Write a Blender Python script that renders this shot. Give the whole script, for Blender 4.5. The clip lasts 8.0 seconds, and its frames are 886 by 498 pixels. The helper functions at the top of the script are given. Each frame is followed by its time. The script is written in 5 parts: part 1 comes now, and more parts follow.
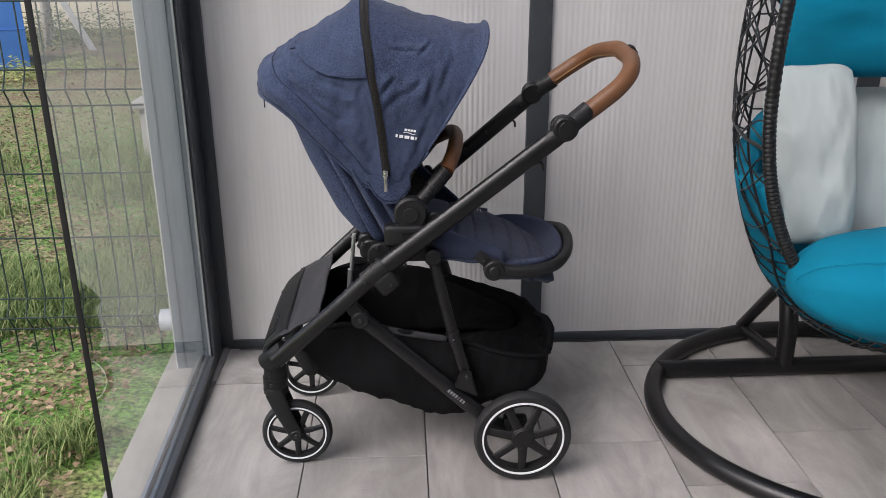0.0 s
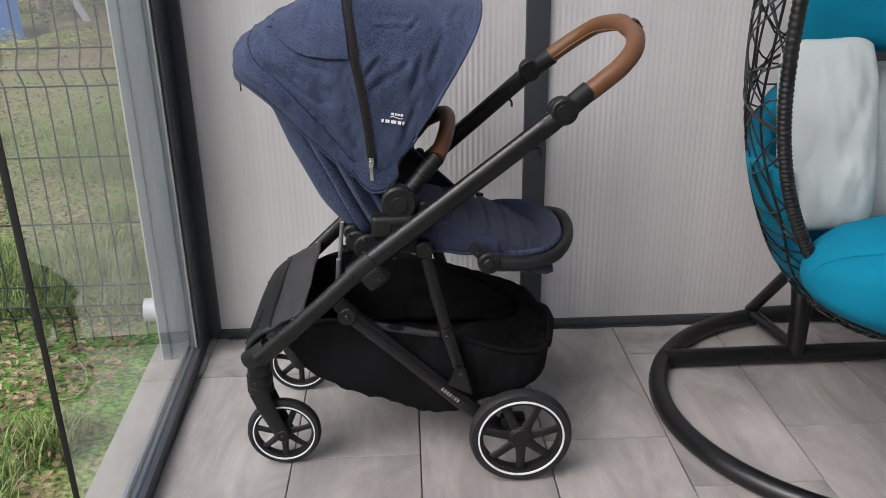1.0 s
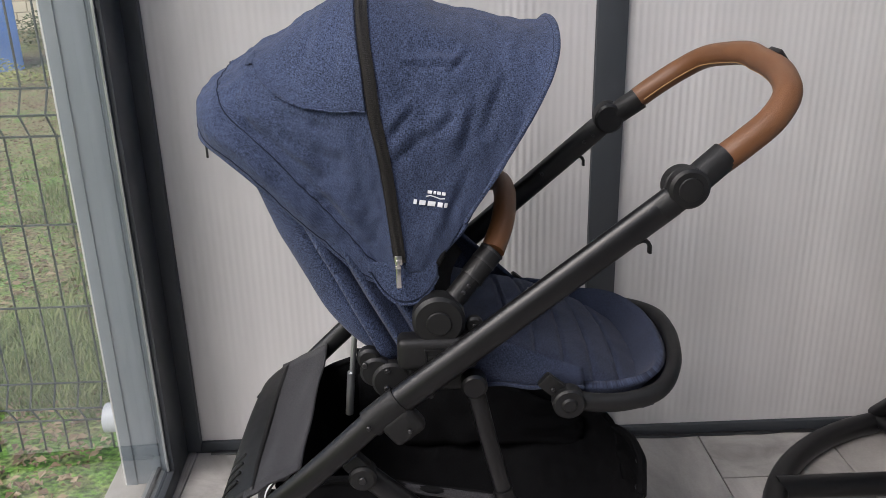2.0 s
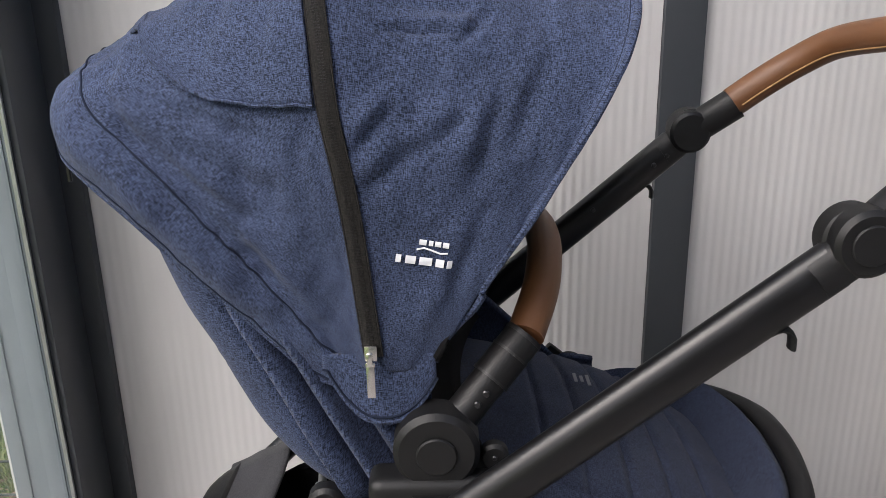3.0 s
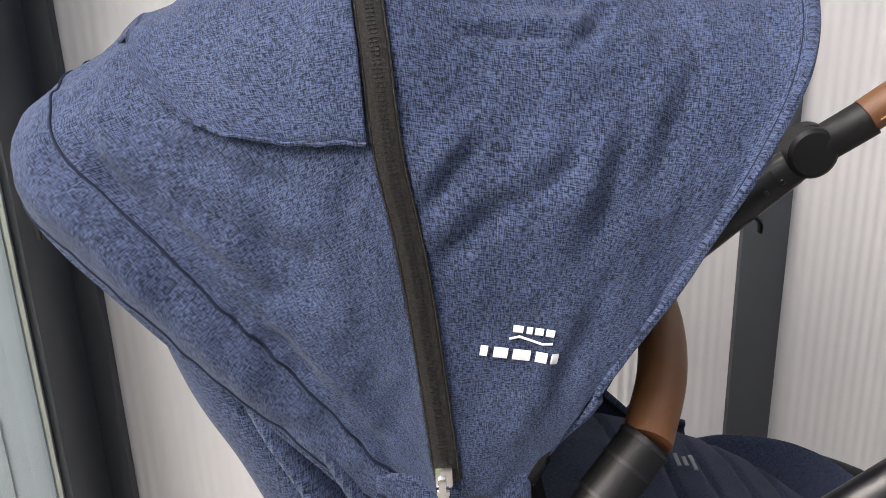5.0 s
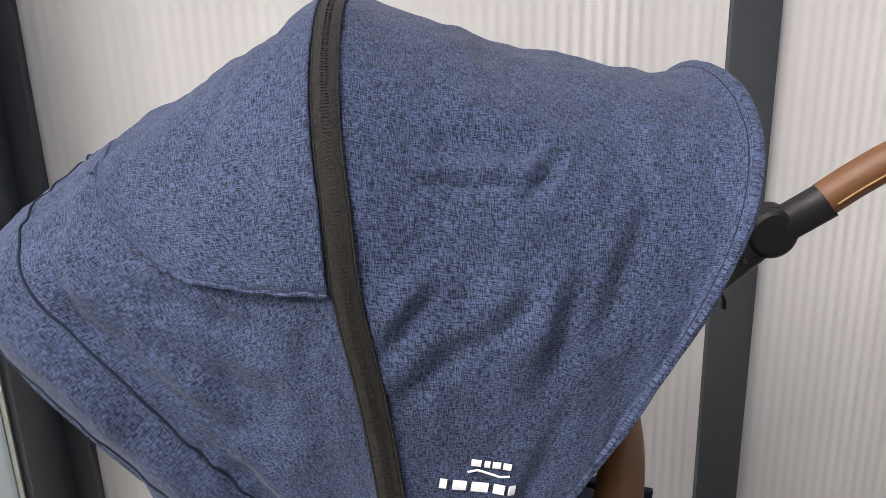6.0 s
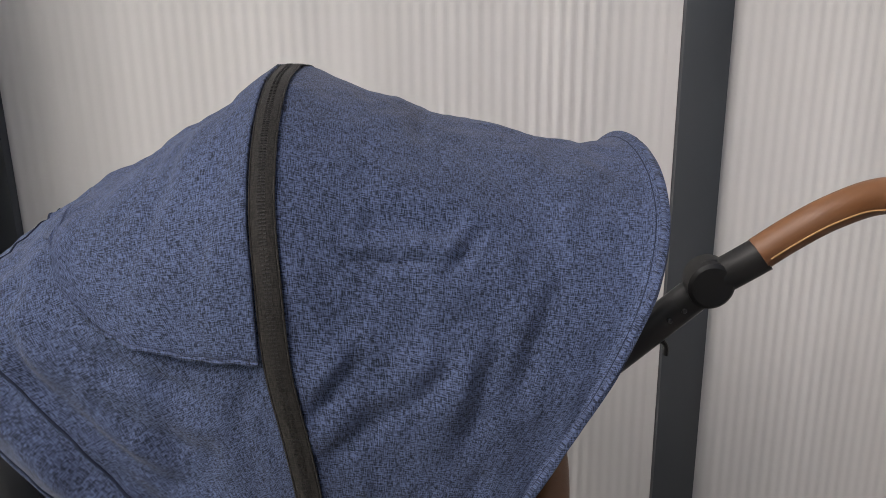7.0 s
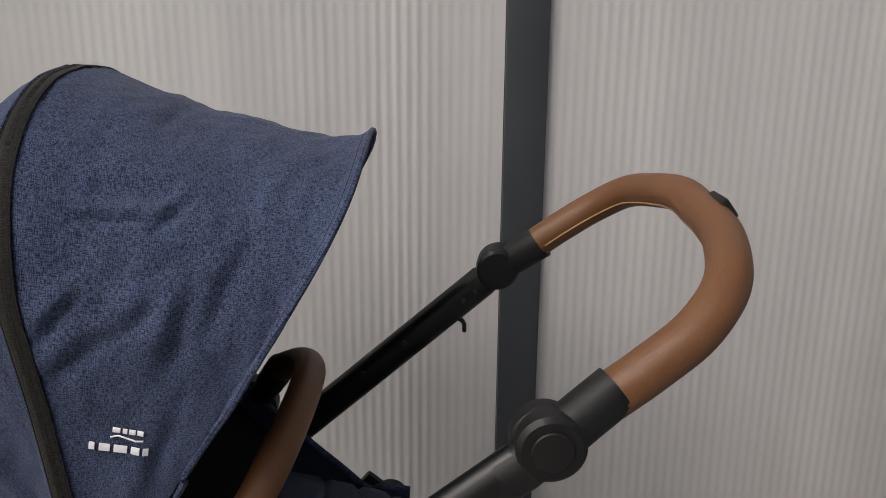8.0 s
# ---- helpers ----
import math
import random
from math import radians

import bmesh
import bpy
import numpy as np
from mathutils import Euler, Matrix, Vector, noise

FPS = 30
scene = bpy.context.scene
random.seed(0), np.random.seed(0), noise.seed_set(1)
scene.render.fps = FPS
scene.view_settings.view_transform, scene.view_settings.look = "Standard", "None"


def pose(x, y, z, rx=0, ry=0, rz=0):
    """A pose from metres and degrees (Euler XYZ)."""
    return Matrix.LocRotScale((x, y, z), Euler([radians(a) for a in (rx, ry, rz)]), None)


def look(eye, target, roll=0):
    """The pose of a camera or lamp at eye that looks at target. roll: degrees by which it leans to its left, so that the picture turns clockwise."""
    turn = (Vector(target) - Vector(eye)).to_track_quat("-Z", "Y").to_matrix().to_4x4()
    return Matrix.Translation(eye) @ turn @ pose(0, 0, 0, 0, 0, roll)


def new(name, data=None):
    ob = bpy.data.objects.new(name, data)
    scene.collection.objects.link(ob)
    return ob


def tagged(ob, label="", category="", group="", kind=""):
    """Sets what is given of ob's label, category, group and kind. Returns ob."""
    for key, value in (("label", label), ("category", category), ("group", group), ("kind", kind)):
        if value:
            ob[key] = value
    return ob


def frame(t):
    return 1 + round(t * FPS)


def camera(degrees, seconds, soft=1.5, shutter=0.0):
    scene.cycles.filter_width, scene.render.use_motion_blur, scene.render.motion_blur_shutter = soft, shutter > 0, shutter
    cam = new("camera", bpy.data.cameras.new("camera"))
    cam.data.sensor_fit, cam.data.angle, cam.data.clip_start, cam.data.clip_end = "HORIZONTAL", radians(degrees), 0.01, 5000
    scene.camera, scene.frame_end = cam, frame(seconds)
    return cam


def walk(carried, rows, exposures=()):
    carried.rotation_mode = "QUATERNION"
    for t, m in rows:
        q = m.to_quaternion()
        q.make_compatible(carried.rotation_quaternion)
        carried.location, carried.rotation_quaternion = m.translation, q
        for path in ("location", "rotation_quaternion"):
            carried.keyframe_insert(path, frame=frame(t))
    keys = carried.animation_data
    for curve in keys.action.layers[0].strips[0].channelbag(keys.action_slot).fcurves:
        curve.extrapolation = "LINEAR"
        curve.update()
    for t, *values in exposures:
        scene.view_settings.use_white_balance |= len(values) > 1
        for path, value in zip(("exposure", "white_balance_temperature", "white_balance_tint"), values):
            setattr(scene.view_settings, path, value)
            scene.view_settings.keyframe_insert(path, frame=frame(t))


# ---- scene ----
cam = camera(56.2, 8.0, soft=0.9)
PATH = [
    (0, (-0.013, -1.994, 1.231), (0.076, -0.115, 0.55), -0.2),
    (0.5, (-0.007, -1.963, 1.233), (0.084, -0.089, 0.538), -0.2),
    (1, (0.021, -1.867, 1.237), (0.098, -0.015, 0.485), -0.8),
    (1.5, (-0.007, -1.644, 1.218), (0.048, 0.215, 0.483), -1.3),
    (1.7, (-0.028, -1.5, 1.211), (0.029, 0.365, 0.49), -1.3),
    (2.8, (0.014, -0.913, 1.079), (0.015, 0.98, 0.435), -1.3),
    (3, (0.009, -0.856, 1.072), (0.006, 1.04, 0.434), -1.1),
    (3.5, (0.004, -0.784, 1.061), (-0.032, 1.112, 0.425), -1.2),
    (4, (-0.014, -0.757, 1.062), (-0.069, 1.137, 0.424), -0.9),
    (4.2, (-0.021, -0.736, 1.058), (-0.086, 1.16, 0.425), -1.1),
    (5.3, (-0.039, -0.652, 1.07), (-0.089, 1.24, 0.425), -2.1),
    (5.5, (-0.034, -0.652, 1.086), (-0.075, 1.238, 0.432), -1.9),
    (6, (-0.021, -0.651, 1.141), (-0.036, 1.25, 0.52), -1.7),
    (6.5, (-0.036, -0.657, 1.166), (-0.051, 1.256, 0.582), -1.8),
    (7, (0.019, -0.68, 1.185), (0.033, 1.234, 0.604), -0.7),
    (7.5, (0.148, -0.734, 1.201), (0.2, 1.185, 0.64), 0.4),
    (8, (0.239, -0.818, 1.181), (0.277, 1.108, 0.643), 0.4),
]
walk(cam, [(t, look(eye, target, roll)) for t, eye, target, roll in PATH], exposures=[(0, 0.36, 6200, 15), (3, 0.6, 6300, 14), (5.5, 1.12, 6450, 14), (6.5, 0.55, 6500, 14), (7.2, 0.38, 6520, 14), (8, 0.05, 6550, 13)])

# ---------------------------------------------------------------- world and light
world = bpy.data.worlds.new("overcast_sky")
scene.world = world
world.use_nodes = True
wn, wl = world.node_tree.nodes, world.node_tree.links
sky = wn.new("ShaderNodeTexSky")
sky.sky_type, sky.sun_disc = "NISHITA", False
sky.sun_elevation, sky.sun_rotation = radians(46), radians(232)
sky.air_density, sky.dust_density, sky.ozone_density = 1.0, 4.0, 1.0
wl.new(sky.outputs[0], wn["Background"].inputs[0])
wn["Background"].inputs[1].default_value = 0.15
sun = new("sun", bpy.data.lights.new("sun", "SUN"))
sun.data.energy, sun.data.angle, sun.data.color = 1.5, radians(35), (1.0, 0.97, 0.92)
sun.matrix_world = look((-3.3, -2.6, 4.4), (0, 0, 0))


# ---------------------------------------------------------------- materials
def mat(name, rgb, rough=0.6, metal=0.0, vary=0.15, scale=8.0, bump=0.0, bump_scale=200.0, coat=0.0, spec=0.5, dark=None):
    """A surface with variation at two scales and fine relief."""
    m = bpy.data.materials.new(name)
    m.use_nodes = True
    n, l = m.node_tree.nodes, m.node_tree.links
    p = n["Principled BSDF"]
    tc = n.new("ShaderNodeTexCoord")
    big, fine = n.new("ShaderNodeTexNoise"), n.new("ShaderNodeTexNoise")
    big.inputs["Scale"].default_value, big.inputs["Detail"].default_value = scale, 6
    fine.inputs["Scale"].default_value, fine.inputs["Detail"].default_value = bump_scale, 3
    for t in (big, fine):
        l.new(tc.outputs["Object"], t.inputs["Vector"])
    mix = n.new("ShaderNodeMix")
    mix.data_type = "RGBA"
    lo = dark or tuple(c * (1 - vary) for c in rgb)
    hi = tuple(min(1, c * (1 + vary * 0.6)) for c in rgb)
    mix.inputs[6].default_value, mix.inputs[7].default_value = (*lo, 1), (*hi, 1)
    ramp = n.new("ShaderNodeMapRange")
    ramp.inputs[1].default_value, ramp.inputs[2].default_value = 0.3, 0.7
    l.new(big.outputs["Fac"], ramp.inputs[0])
    add = n.new("ShaderNodeMath")
    add.operation = "MULTIPLY_ADD"
    add.inputs[1].default_value, add.inputs[2].default_value = 0.5, 0.0
    l.new(fine.outputs["Fac"], add.inputs[0])
    half = n.new("ShaderNodeMath")
    half.operation = "MULTIPLY_ADD"
    half.inputs[1].default_value = 0.6
    l.new(ramp.outputs[0], half.inputs[0])
    l.new(add.outputs[0], half.inputs[2])
    l.new(half.outputs[0], mix.inputs[0])
    l.new(mix.outputs[2], p.inputs["Base Color"])
    rr = n.new("ShaderNodeMapRange")
    rr.inputs[3].default_value, rr.inputs[4].default_value = max(0.02, rough - 0.08), min(1, rough + 0.08)
    l.new(big.outputs["Fac"], rr.inputs[0])
    l.new(rr.outputs[0], p.inputs["Roughness"])
    p.inputs["Metallic"].default_value = metal
    p.inputs["Coat Weight"].default_value = coat
    p.inputs["Specular IOR Level"].default_value = spec
    if bump:
        b = n.new("ShaderNodeBump")
        b.inputs["Strength"].default_value, b.inputs["Distance"].default_value = bump, 0.001
        l.new(fine.outputs["Fac"], b.inputs["Height"])
        l.new(b.outputs[0], p.inputs["Normal"])
    return m


def weave(name, lo, hi, slub=1.0, size=1.0, bump=0.5, rough=0.85, spec=0.25, sheen=0.06):
    """Melange cloth: threads run both ways along the cloth's own UV, in metres."""
    m = bpy.data.materials.new(name)
    m.use_nodes = True
    n, l = m.node_tree.nodes, m.node_tree.links
    p = n["Principled BSDF"]
    uv = n.new("ShaderNodeTexCoord")
    outs = []
    for sx, sy, seed in ((230, 1450, 0.0), (1450, 230, 7.3), (90, 1000, 3.1), (1000, 90, 5.7)):
        mp = n.new("ShaderNodeMapping")
        mp.inputs["Scale"].default_value = (sx / size, sy / size, 1)
        mp.inputs["Location"].default_value = (seed, seed, 0)
        l.new(uv.outputs["UV"], mp.inputs["Vector"])
        t = n.new("ShaderNodeTexNoise")
        t.inputs["Scale"].default_value, t.inputs["Detail"].default_value, t.inputs["Roughness"].default_value = 1.0, 1.0, 0.5
        l.new(mp.outputs[0], t.inputs["Vector"])
        outs.append(t.outputs["Fac"])
    fine = n.new("ShaderNodeMath")
    fine.operation = "ADD"
    l.new(outs[0], fine.inputs[0])
    l.new(outs[1], fine.inputs[1])
    slubs = n.new("ShaderNodeMath")
    slubs.operation = "ADD"
    l.new(outs[2], slubs.inputs[0])
    l.new(outs[3], slubs.inputs[1])
    add = n.new("ShaderNodeMix")
    add.inputs[0].default_value = 0.30
    l.new(fine.outputs[0], add.inputs[2])
    l.new(slubs.outputs[0], add.inputs[3])
    big = n.new("ShaderNodeTexNoise")
    big.inputs["Scale"].default_value, big.inputs["Detail"].default_value = 14.0, 5.0
    l.new(uv.outputs["UV"], big.inputs["Vector"])
    add2 = n.new("ShaderNodeMath")
    add2.operation = "MULTIPLY_ADD"
    add2.inputs[1].default_value = 0.12
    l.new(big.outputs["Fac"], add2.inputs[0])
    l.new(add.outputs[0], add2.inputs[2])
    mr = n.new("ShaderNodeMapRange")
    mr.inputs[1].default_value, mr.inputs[2].default_value = 1.06 - 0.092 * slub, 1.06 + 0.108 * slub
    l.new(add2.outputs[0], mr.inputs[0])
    mix = n.new("ShaderNodeMix")
    mix.data_type = "RGBA"
    mix.inputs[6].default_value, mix.inputs[7].default_value = (*lo, 1), (*hi, 1)
    l.new(mr.outputs[0], mix.inputs[0])
    l.new(mix.outputs[2], p.inputs["Base Color"])
    p.inputs["Roughness"].default_value = rough
    p.inputs["Specular IOR Level"].default_value = spec
    p.inputs["Sheen Weight"].default_value = sheen
    p.inputs["Sheen Roughness"].default_value = 0.5
    b = n.new("ShaderNodeBump")
    b.inputs["Strength"].default_value, b.inputs["Distance"].default_value = bump, 0.0006
    l.new(add.outputs[0], b.inputs["Height"])
    l.new(b.outputs[0], p.inputs["Normal"])
    return m


def glass_mat(name, tint=(0.97, 1.0, 0.98)):
    m = bpy.data.materials.new(name)
    m.use_nodes = True
    p = m.node_tree.nodes["Principled BSDF"]
    p.inputs["Base Color"].default_value = (*tint, 1)
    p.inputs["Roughness"].default_value = 0.0
    p.inputs["IOR"].default_value = 1.45
    p.inputs["Transmission Weight"].default_value = 1.0
    return m


M_NAVY = weave("navy_melange_cloth", (0.006, 0.010, 0.023), (0.074, 0.099, 0.186), slub=1.55)
# darker copy of the navy, holding the shade that falls on the seat
M_NAVY_IN = weave("navy_seat_cloth_shaded", (0.011, 0.015, 0.031), (0.046, 0.059, 0.105), slub=1.8)
# basket cloth; its black also stands for shade inside the canopy and seat
M_BLACK_CLOTH = weave("black_basket_and_shade_cloth", (0.003, 0.003, 0.0035), (0.008, 0.008, 0.009), slub=1.2, bump=0.3, spec=0.12, sheen=0.0)
M_GREY_CLOTH = weave("charcoal_panel_cloth", (0.02, 0.02, 0.023), (0.042, 0.041, 0.045), slub=1.2, bump=0.3)
M_ZIP = weave("zip_tape", (0.007, 0.0065, 0.006), (0.024, 0.0215, 0.0195), size=0.8)
M_FRAME = mat("satin_black_aluminium", (0.0065, 0.0065, 0.0072), 0.33, 0.2, 0.2, 30, 0.05, 900)
M_PLASTIC = mat("matt_black_plastic", (0.0075, 0.0075, 0.008), 0.5, 0.0, 0.2, 30, 0.15, 1500, spec=0.35)
M_RUBBER = mat("black_tyre_rubber", (0.009, 0.009, 0.010), 0.7, 0.0, 0.3, 40, 0.2, 700)
M_STRIPE = mat("reflective_white_stripe", (0.75, 0.76, 0.78), 0.4, 0.0, 0.05)
M_LEATHER = mat("cognac_leatherette", (0.145, 0.060, 0.022), 0.48, 0.0, 0.18, 12, 0.25, 1400)
M_STITCH = mat("tan_thread", (0.42, 0.24, 0.10), 0.8)
M_STEEL = mat("nickel_zip_metal", (0.72, 0.70, 0.66), 0.22, 1.0, 0.1, 60)
M_SCREW = mat("dark_steel_screw", (0.05, 0.05, 0.052), 0.3, 0.8, 0.2, 80)
M_SEAM = mat("dark_navy_thread", (0.015, 0.020, 0.038), 0.85, 0.0, 0.2, 60, spec=0.15)
M_PRINT = mat("white_print", (0.78, 0.79, 0.82), 0.6, 0.0, 0.08, 300)
M_GREYPRINT = mat("grey_print", (0.22, 0.22, 0.23), 0.6, 0.0, 0.08, 300)
M_ANTHRACITE = mat("anthracite_powder_coat", (0.041, 0.046, 0.053), 0.42, 0.0, 0.15, 6, 0.12, 900)
M_BLUEGREY = mat("grey_powder_coat", (0.20, 0.232, 0.262), 0.45, 0.0, 0.15, 5, 0.1, 900)
M_ALU = mat("bare_aluminium_bead", (0.55, 0.57, 0.58), 0.35, 0.9, 0.1, 40)
M_POLY = mat("opal_polycarbonate", (0.545, 0.532, 0.527), 0.42, 0.0, 0.05, 1.6, 0.03, 300)
M_WHITE = mat("taupe_painted_plaster", (0.36, 0.345, 0.33), 0.8, 0.0, 0.08, 3)
M_GROUT = mat("grey_grout", (0.24, 0.23, 0.22), 0.9, 0.0, 0.25, 20, 0.3, 300)
M_SEAL = mat("black_sealant", (0.012, 0.012, 0.013), 0.5, 0.0, 0.3, 30, 0.4, 120)
M_SILL = mat("pale_stone_sill", (0.34, 0.325, 0.30), 0.75, 0.0, 0.25, 9, 0.3, 250)
M_WICKER = mat("black_wicker", (0.008, 0.008, 0.009), 0.38, 0.0, 0.3, 60, 0.2, 500)
M_TEAL = mat("teal_cushion_cloth", (0.0, 0.155, 0.25), 0.85, 0.0, 0.12, 7, 0.3, 900, spec=0.2)
M_PALE = mat("pale_cushion_cloth", (0.41, 0.455, 0.45), 0.85, 0.0, 0.06, 7, 0.3, 900)
M_WIRE = mat("green_fence_wire", (0.018, 0.035, 0.032), 0.45, 0.0, 0.2, 30)
M_BLUE = mat("blue_tarpaulin", (0.13, 0.33, 0.82), 0.6, 0.0, 0.15, 2)
M_BARK = mat("grey_bark", (0.36, 0.33, 0.28), 0.95, 0.0, 0.4, 9, 1.0, 40)
M_CONCRETE = mat("pale_concrete", (0.42, 0.41, 0.38), 0.9, 0.0, 0.25, 6, 0.4, 80)
M_RENDER = mat("cream_wall", (0.62, 0.57, 0.44), 0.9, 0.0, 0.15, 3, 0.3, 60)
M_PIPE = mat("grey_pvc_pipe", (0.45, 0.48, 0.52), 0.45, 0.0, 0.08, 20)
M_GLASS = glass_mat("clear_glass")


def banded_sheet(m):
    """Faint upright bands put into the opal colour for reflections and things showing through."""
    n, l = m.node_tree.nodes, m.node_tree.links
    p = n["Principled BSDF"]
    src = p.inputs["Base Color"].links[0].from_socket
    tc = n.new("ShaderNodeTexCoord")
    mp = n.new("ShaderNodeMapping")
    mp.inputs["Scale"].default_value = (9.0, 1.0, 0.15)
    nz = n.new("ShaderNodeTexNoise")
    nz.inputs["Scale"].default_value, nz.inputs["Detail"].default_value = 1.0, 6.0
    l.new(tc.outputs["Object"], mp.inputs["Vector"])
    l.new(mp.outputs[0], nz.inputs["Vector"])
    mr = n.new("ShaderNodeMapRange")
    mr.inputs[1].default_value, mr.inputs[2].default_value, mr.inputs[3].default_value, mr.inputs[4].default_value = 0.3, 0.7, 0.90, 1.06
    l.new(nz.outputs["Fac"], mr.inputs[0])
    sc = n.new("ShaderNodeVectorMath")
    sc.operation = "SCALE"
    l.new(src, sc.inputs[0])
    l.new(mr.outputs[0], sc.inputs["Scale"])
    l.new(sc.outputs[0], p.inputs["Base Color"])


banded_sheet(M_POLY)


def tile_mat():
    m = mat("cement_look_porcelain", (0.335, 0.316, 0.302), 0.46, 0.0, 0.22, 5.0, 0.12, 160)
    n, l = m.node_tree.nodes, m.node_tree.links
    p = n["Principled BSDF"]
    src = p.inputs["Base Color"].links[0].from_socket
    info = n.new("ShaderNodeObjectInfo")
    tc = n.new("ShaderNodeTexCoord")
    off = n.new("ShaderNodeVectorMath")
    off.operation = "MULTIPLY_ADD"
    off.inputs[1].default_value = (1, 0.35, 1)
    comb = n.new("ShaderNodeCombineXYZ")
    mul = n.new("ShaderNodeMath")
    mul.operation = "MULTIPLY"
    mul.inputs[1].default_value = 40.0
    l.new(info.outputs["Random"], mul.inputs[0])
    l.new(mul.outputs[0], comb.inputs[0])
    l.new(mul.outputs[0], comb.inputs[1])
    l.new(tc.outputs["Object"], off.inputs[0])
    l.new(comb.outputs[0], off.inputs[2])
    stain = n.new("ShaderNodeTexNoise")
    stain.inputs["Scale"].default_value, stain.inputs["Detail"].default_value, stain.inputs["Roughness"].default_value = 7.0, 8.0, 0.62
    stain.inputs["Distortion"].default_value = 0.6
    l.new(off.outputs[0], stain.inputs["Vector"])
    mr = n.new("ShaderNodeMapRange")
    mr.inputs[1].default_value, mr.inputs[2].default_value, mr.inputs[3].default_value, mr.inputs[4].default_value = 0.32, 0.68, 0.60, 1.20
    l.new(stain.outputs["Fac"], mr.inputs[0])
    tone = n.new("ShaderNodeMapRange")
    tone.inputs[3].default_value, tone.inputs[4].default_value = 0.92, 1.06
    l.new(info.outputs["Random"], tone.inputs[0])
    k = n.new("ShaderNodeMath")
    k.operation = "MULTIPLY"
    l.new(mr.outputs[0], k.inputs[0])
    l.new(tone.outputs[0], k.inputs[1])
    sc = n.new("ShaderNodeVectorMath")
    sc.operation = "SCALE"
    l.new(src, sc.inputs[0])
    l.new(k.outputs[0], sc.inputs["Scale"])
    l.new(sc.outputs[0], p.inputs["Base Color"])
    return m


def lawn_mat():
    m = bpy.data.materials.new("lawn_and_leaf_litter")
    m.use_nodes = True
    n, l = m.node_tree.nodes, m.node_tree.links
    p = n["Principled BSDF"]
    tc = n.new("ShaderNodeTexCoord")
    a, b, c = (n.new("ShaderNodeTexNoise") for _ in range(3))
    for t, s, d in ((a, 0.9, 6), (b, 14, 8), (c, 70, 4)):
        t.inputs["Scale"].default_value, t.inputs["Detail"].default_value = s, d
        l.new(tc.outputs["Object"], t.inputs["Vector"])
    cr = n.new("ShaderNodeValToRGB")
    e = cr.color_ramp.elements
    e[0].position, e[0].color = 0.29, (0.20, 0.13, 0.085, 1)
    e[1].position, e[1].color = 0.56, (0.11, 0.23, 0.035, 1)
    mid = e.new(0.43)
    mid.color = (0.23, 0.235, 0.10, 1)
    mx = n.new("ShaderNodeMath")
    mx.operation = "MULTIPLY_ADD"
    mx.inputs[1].default_value = 0.55
    l.new(b.outputs["Fac"], mx.inputs[0])
    hf = n.new("ShaderNodeMath")
    hf.operation = "MULTIPLY"
    hf.inputs[1].default_value = 0.45
    l.new(a.outputs["Fac"], hf.inputs[0])
    l.new(hf.outputs[0], mx.inputs[2])
    # beds of leaf litter begin past the lawn
    xyz = n.new("ShaderNodeSeparateXYZ")
    l.new(tc.outputs["Object"], xyz.inputs[0])
    bed = n.new("ShaderNodeMapRange")
    bed.inputs[1].default_value, bed.inputs[2].default_value, bed.inputs[3].default_value, bed.inputs[4].default_value = 4.2, 7.5, 0.0, 0.12
    l.new(xyz.outputs["Y"], bed.inputs[0])
    less = n.new("ShaderNodeMath")
    less.operation = "SUBTRACT"
    l.new(mx.outputs[0], less.inputs[0])
    l.new(bed.outputs[0], less.inputs[1])
    l.new(less.outputs[0], cr.inputs[0])
    sc = n.new("ShaderNodeVectorMath")
    sc.operation = "SCALE"
    mr = n.new("ShaderNodeMapRange")
    mr.inputs[1].default_value, mr.inputs[2].default_value, mr.inputs[3].default_value, mr.inputs[4].default_value = 0.34, 0.66, 0.35, 1.75
    l.new(c.outputs["Fac"], mr.inputs[0])
    l.new(cr.outputs[0], sc.inputs[0])
    l.new(mr.outputs[0], sc.inputs["Scale"])
    l.new(sc.outputs[0], p.inputs["Base Color"])
    p.inputs["Roughness"].default_value = 0.95
    bp = n.new("ShaderNodeBump")
    bp.inputs["Strength"].default_value, bp.inputs["Distance"].default_value = 1.0, 0.03
    l.new(b.outputs["Fac"], bp.inputs["Height"])
    l.new(bp.outputs[0], p.inputs["Normal"])
    return m


def island_mat(name, lo, hi, rough=0.8):
    """Colour that differs from blade to blade."""
    m = bpy.data.materials.new(name)
    m.use_nodes = True
    n, l = m.node_tree.nodes, m.node_tree.links
    p = n["Principled BSDF"]
    g = n.new("ShaderNodeNewGeometry")
    mix = n.new("ShaderNodeMix")
    mix.data_type = "RGBA"
    mix.inputs[6].default_value, mix.inputs[7].default_value = (*lo, 1), (*hi, 1)
    l.new(g.outputs["Random Per Island"], mix.inputs[0])
    l.new(mix.outputs[2], p.inputs["Base Color"])
    p.inputs["Roughness"].default_value = rough
    return m


M_TILE = tile_mat()
M_LAWN = lawn_mat()
M_GRASS = island_mat("grass_blades", (0.065, 0.155, 0.026), (0.33, 0.37, 0.14))
M_LEAF = island_mat("dry_leaves", (0.14, 0.09, 0.05), (0.40, 0.31, 0.19))
M_HERB = island_mat("yellow_green_leaves", (0.12, 0.18, 0.04), (0.46, 0.48, 0.15))
M_IVY = island_mat("dark_ivy_leaves", (0.03, 0.06, 0.02), (0.12, 0.18, 0.07))
M_TRIM = mat("white_edge_trim", (0.72, 0.72, 0.70), 0.5, 0.0, 0.1, 12)


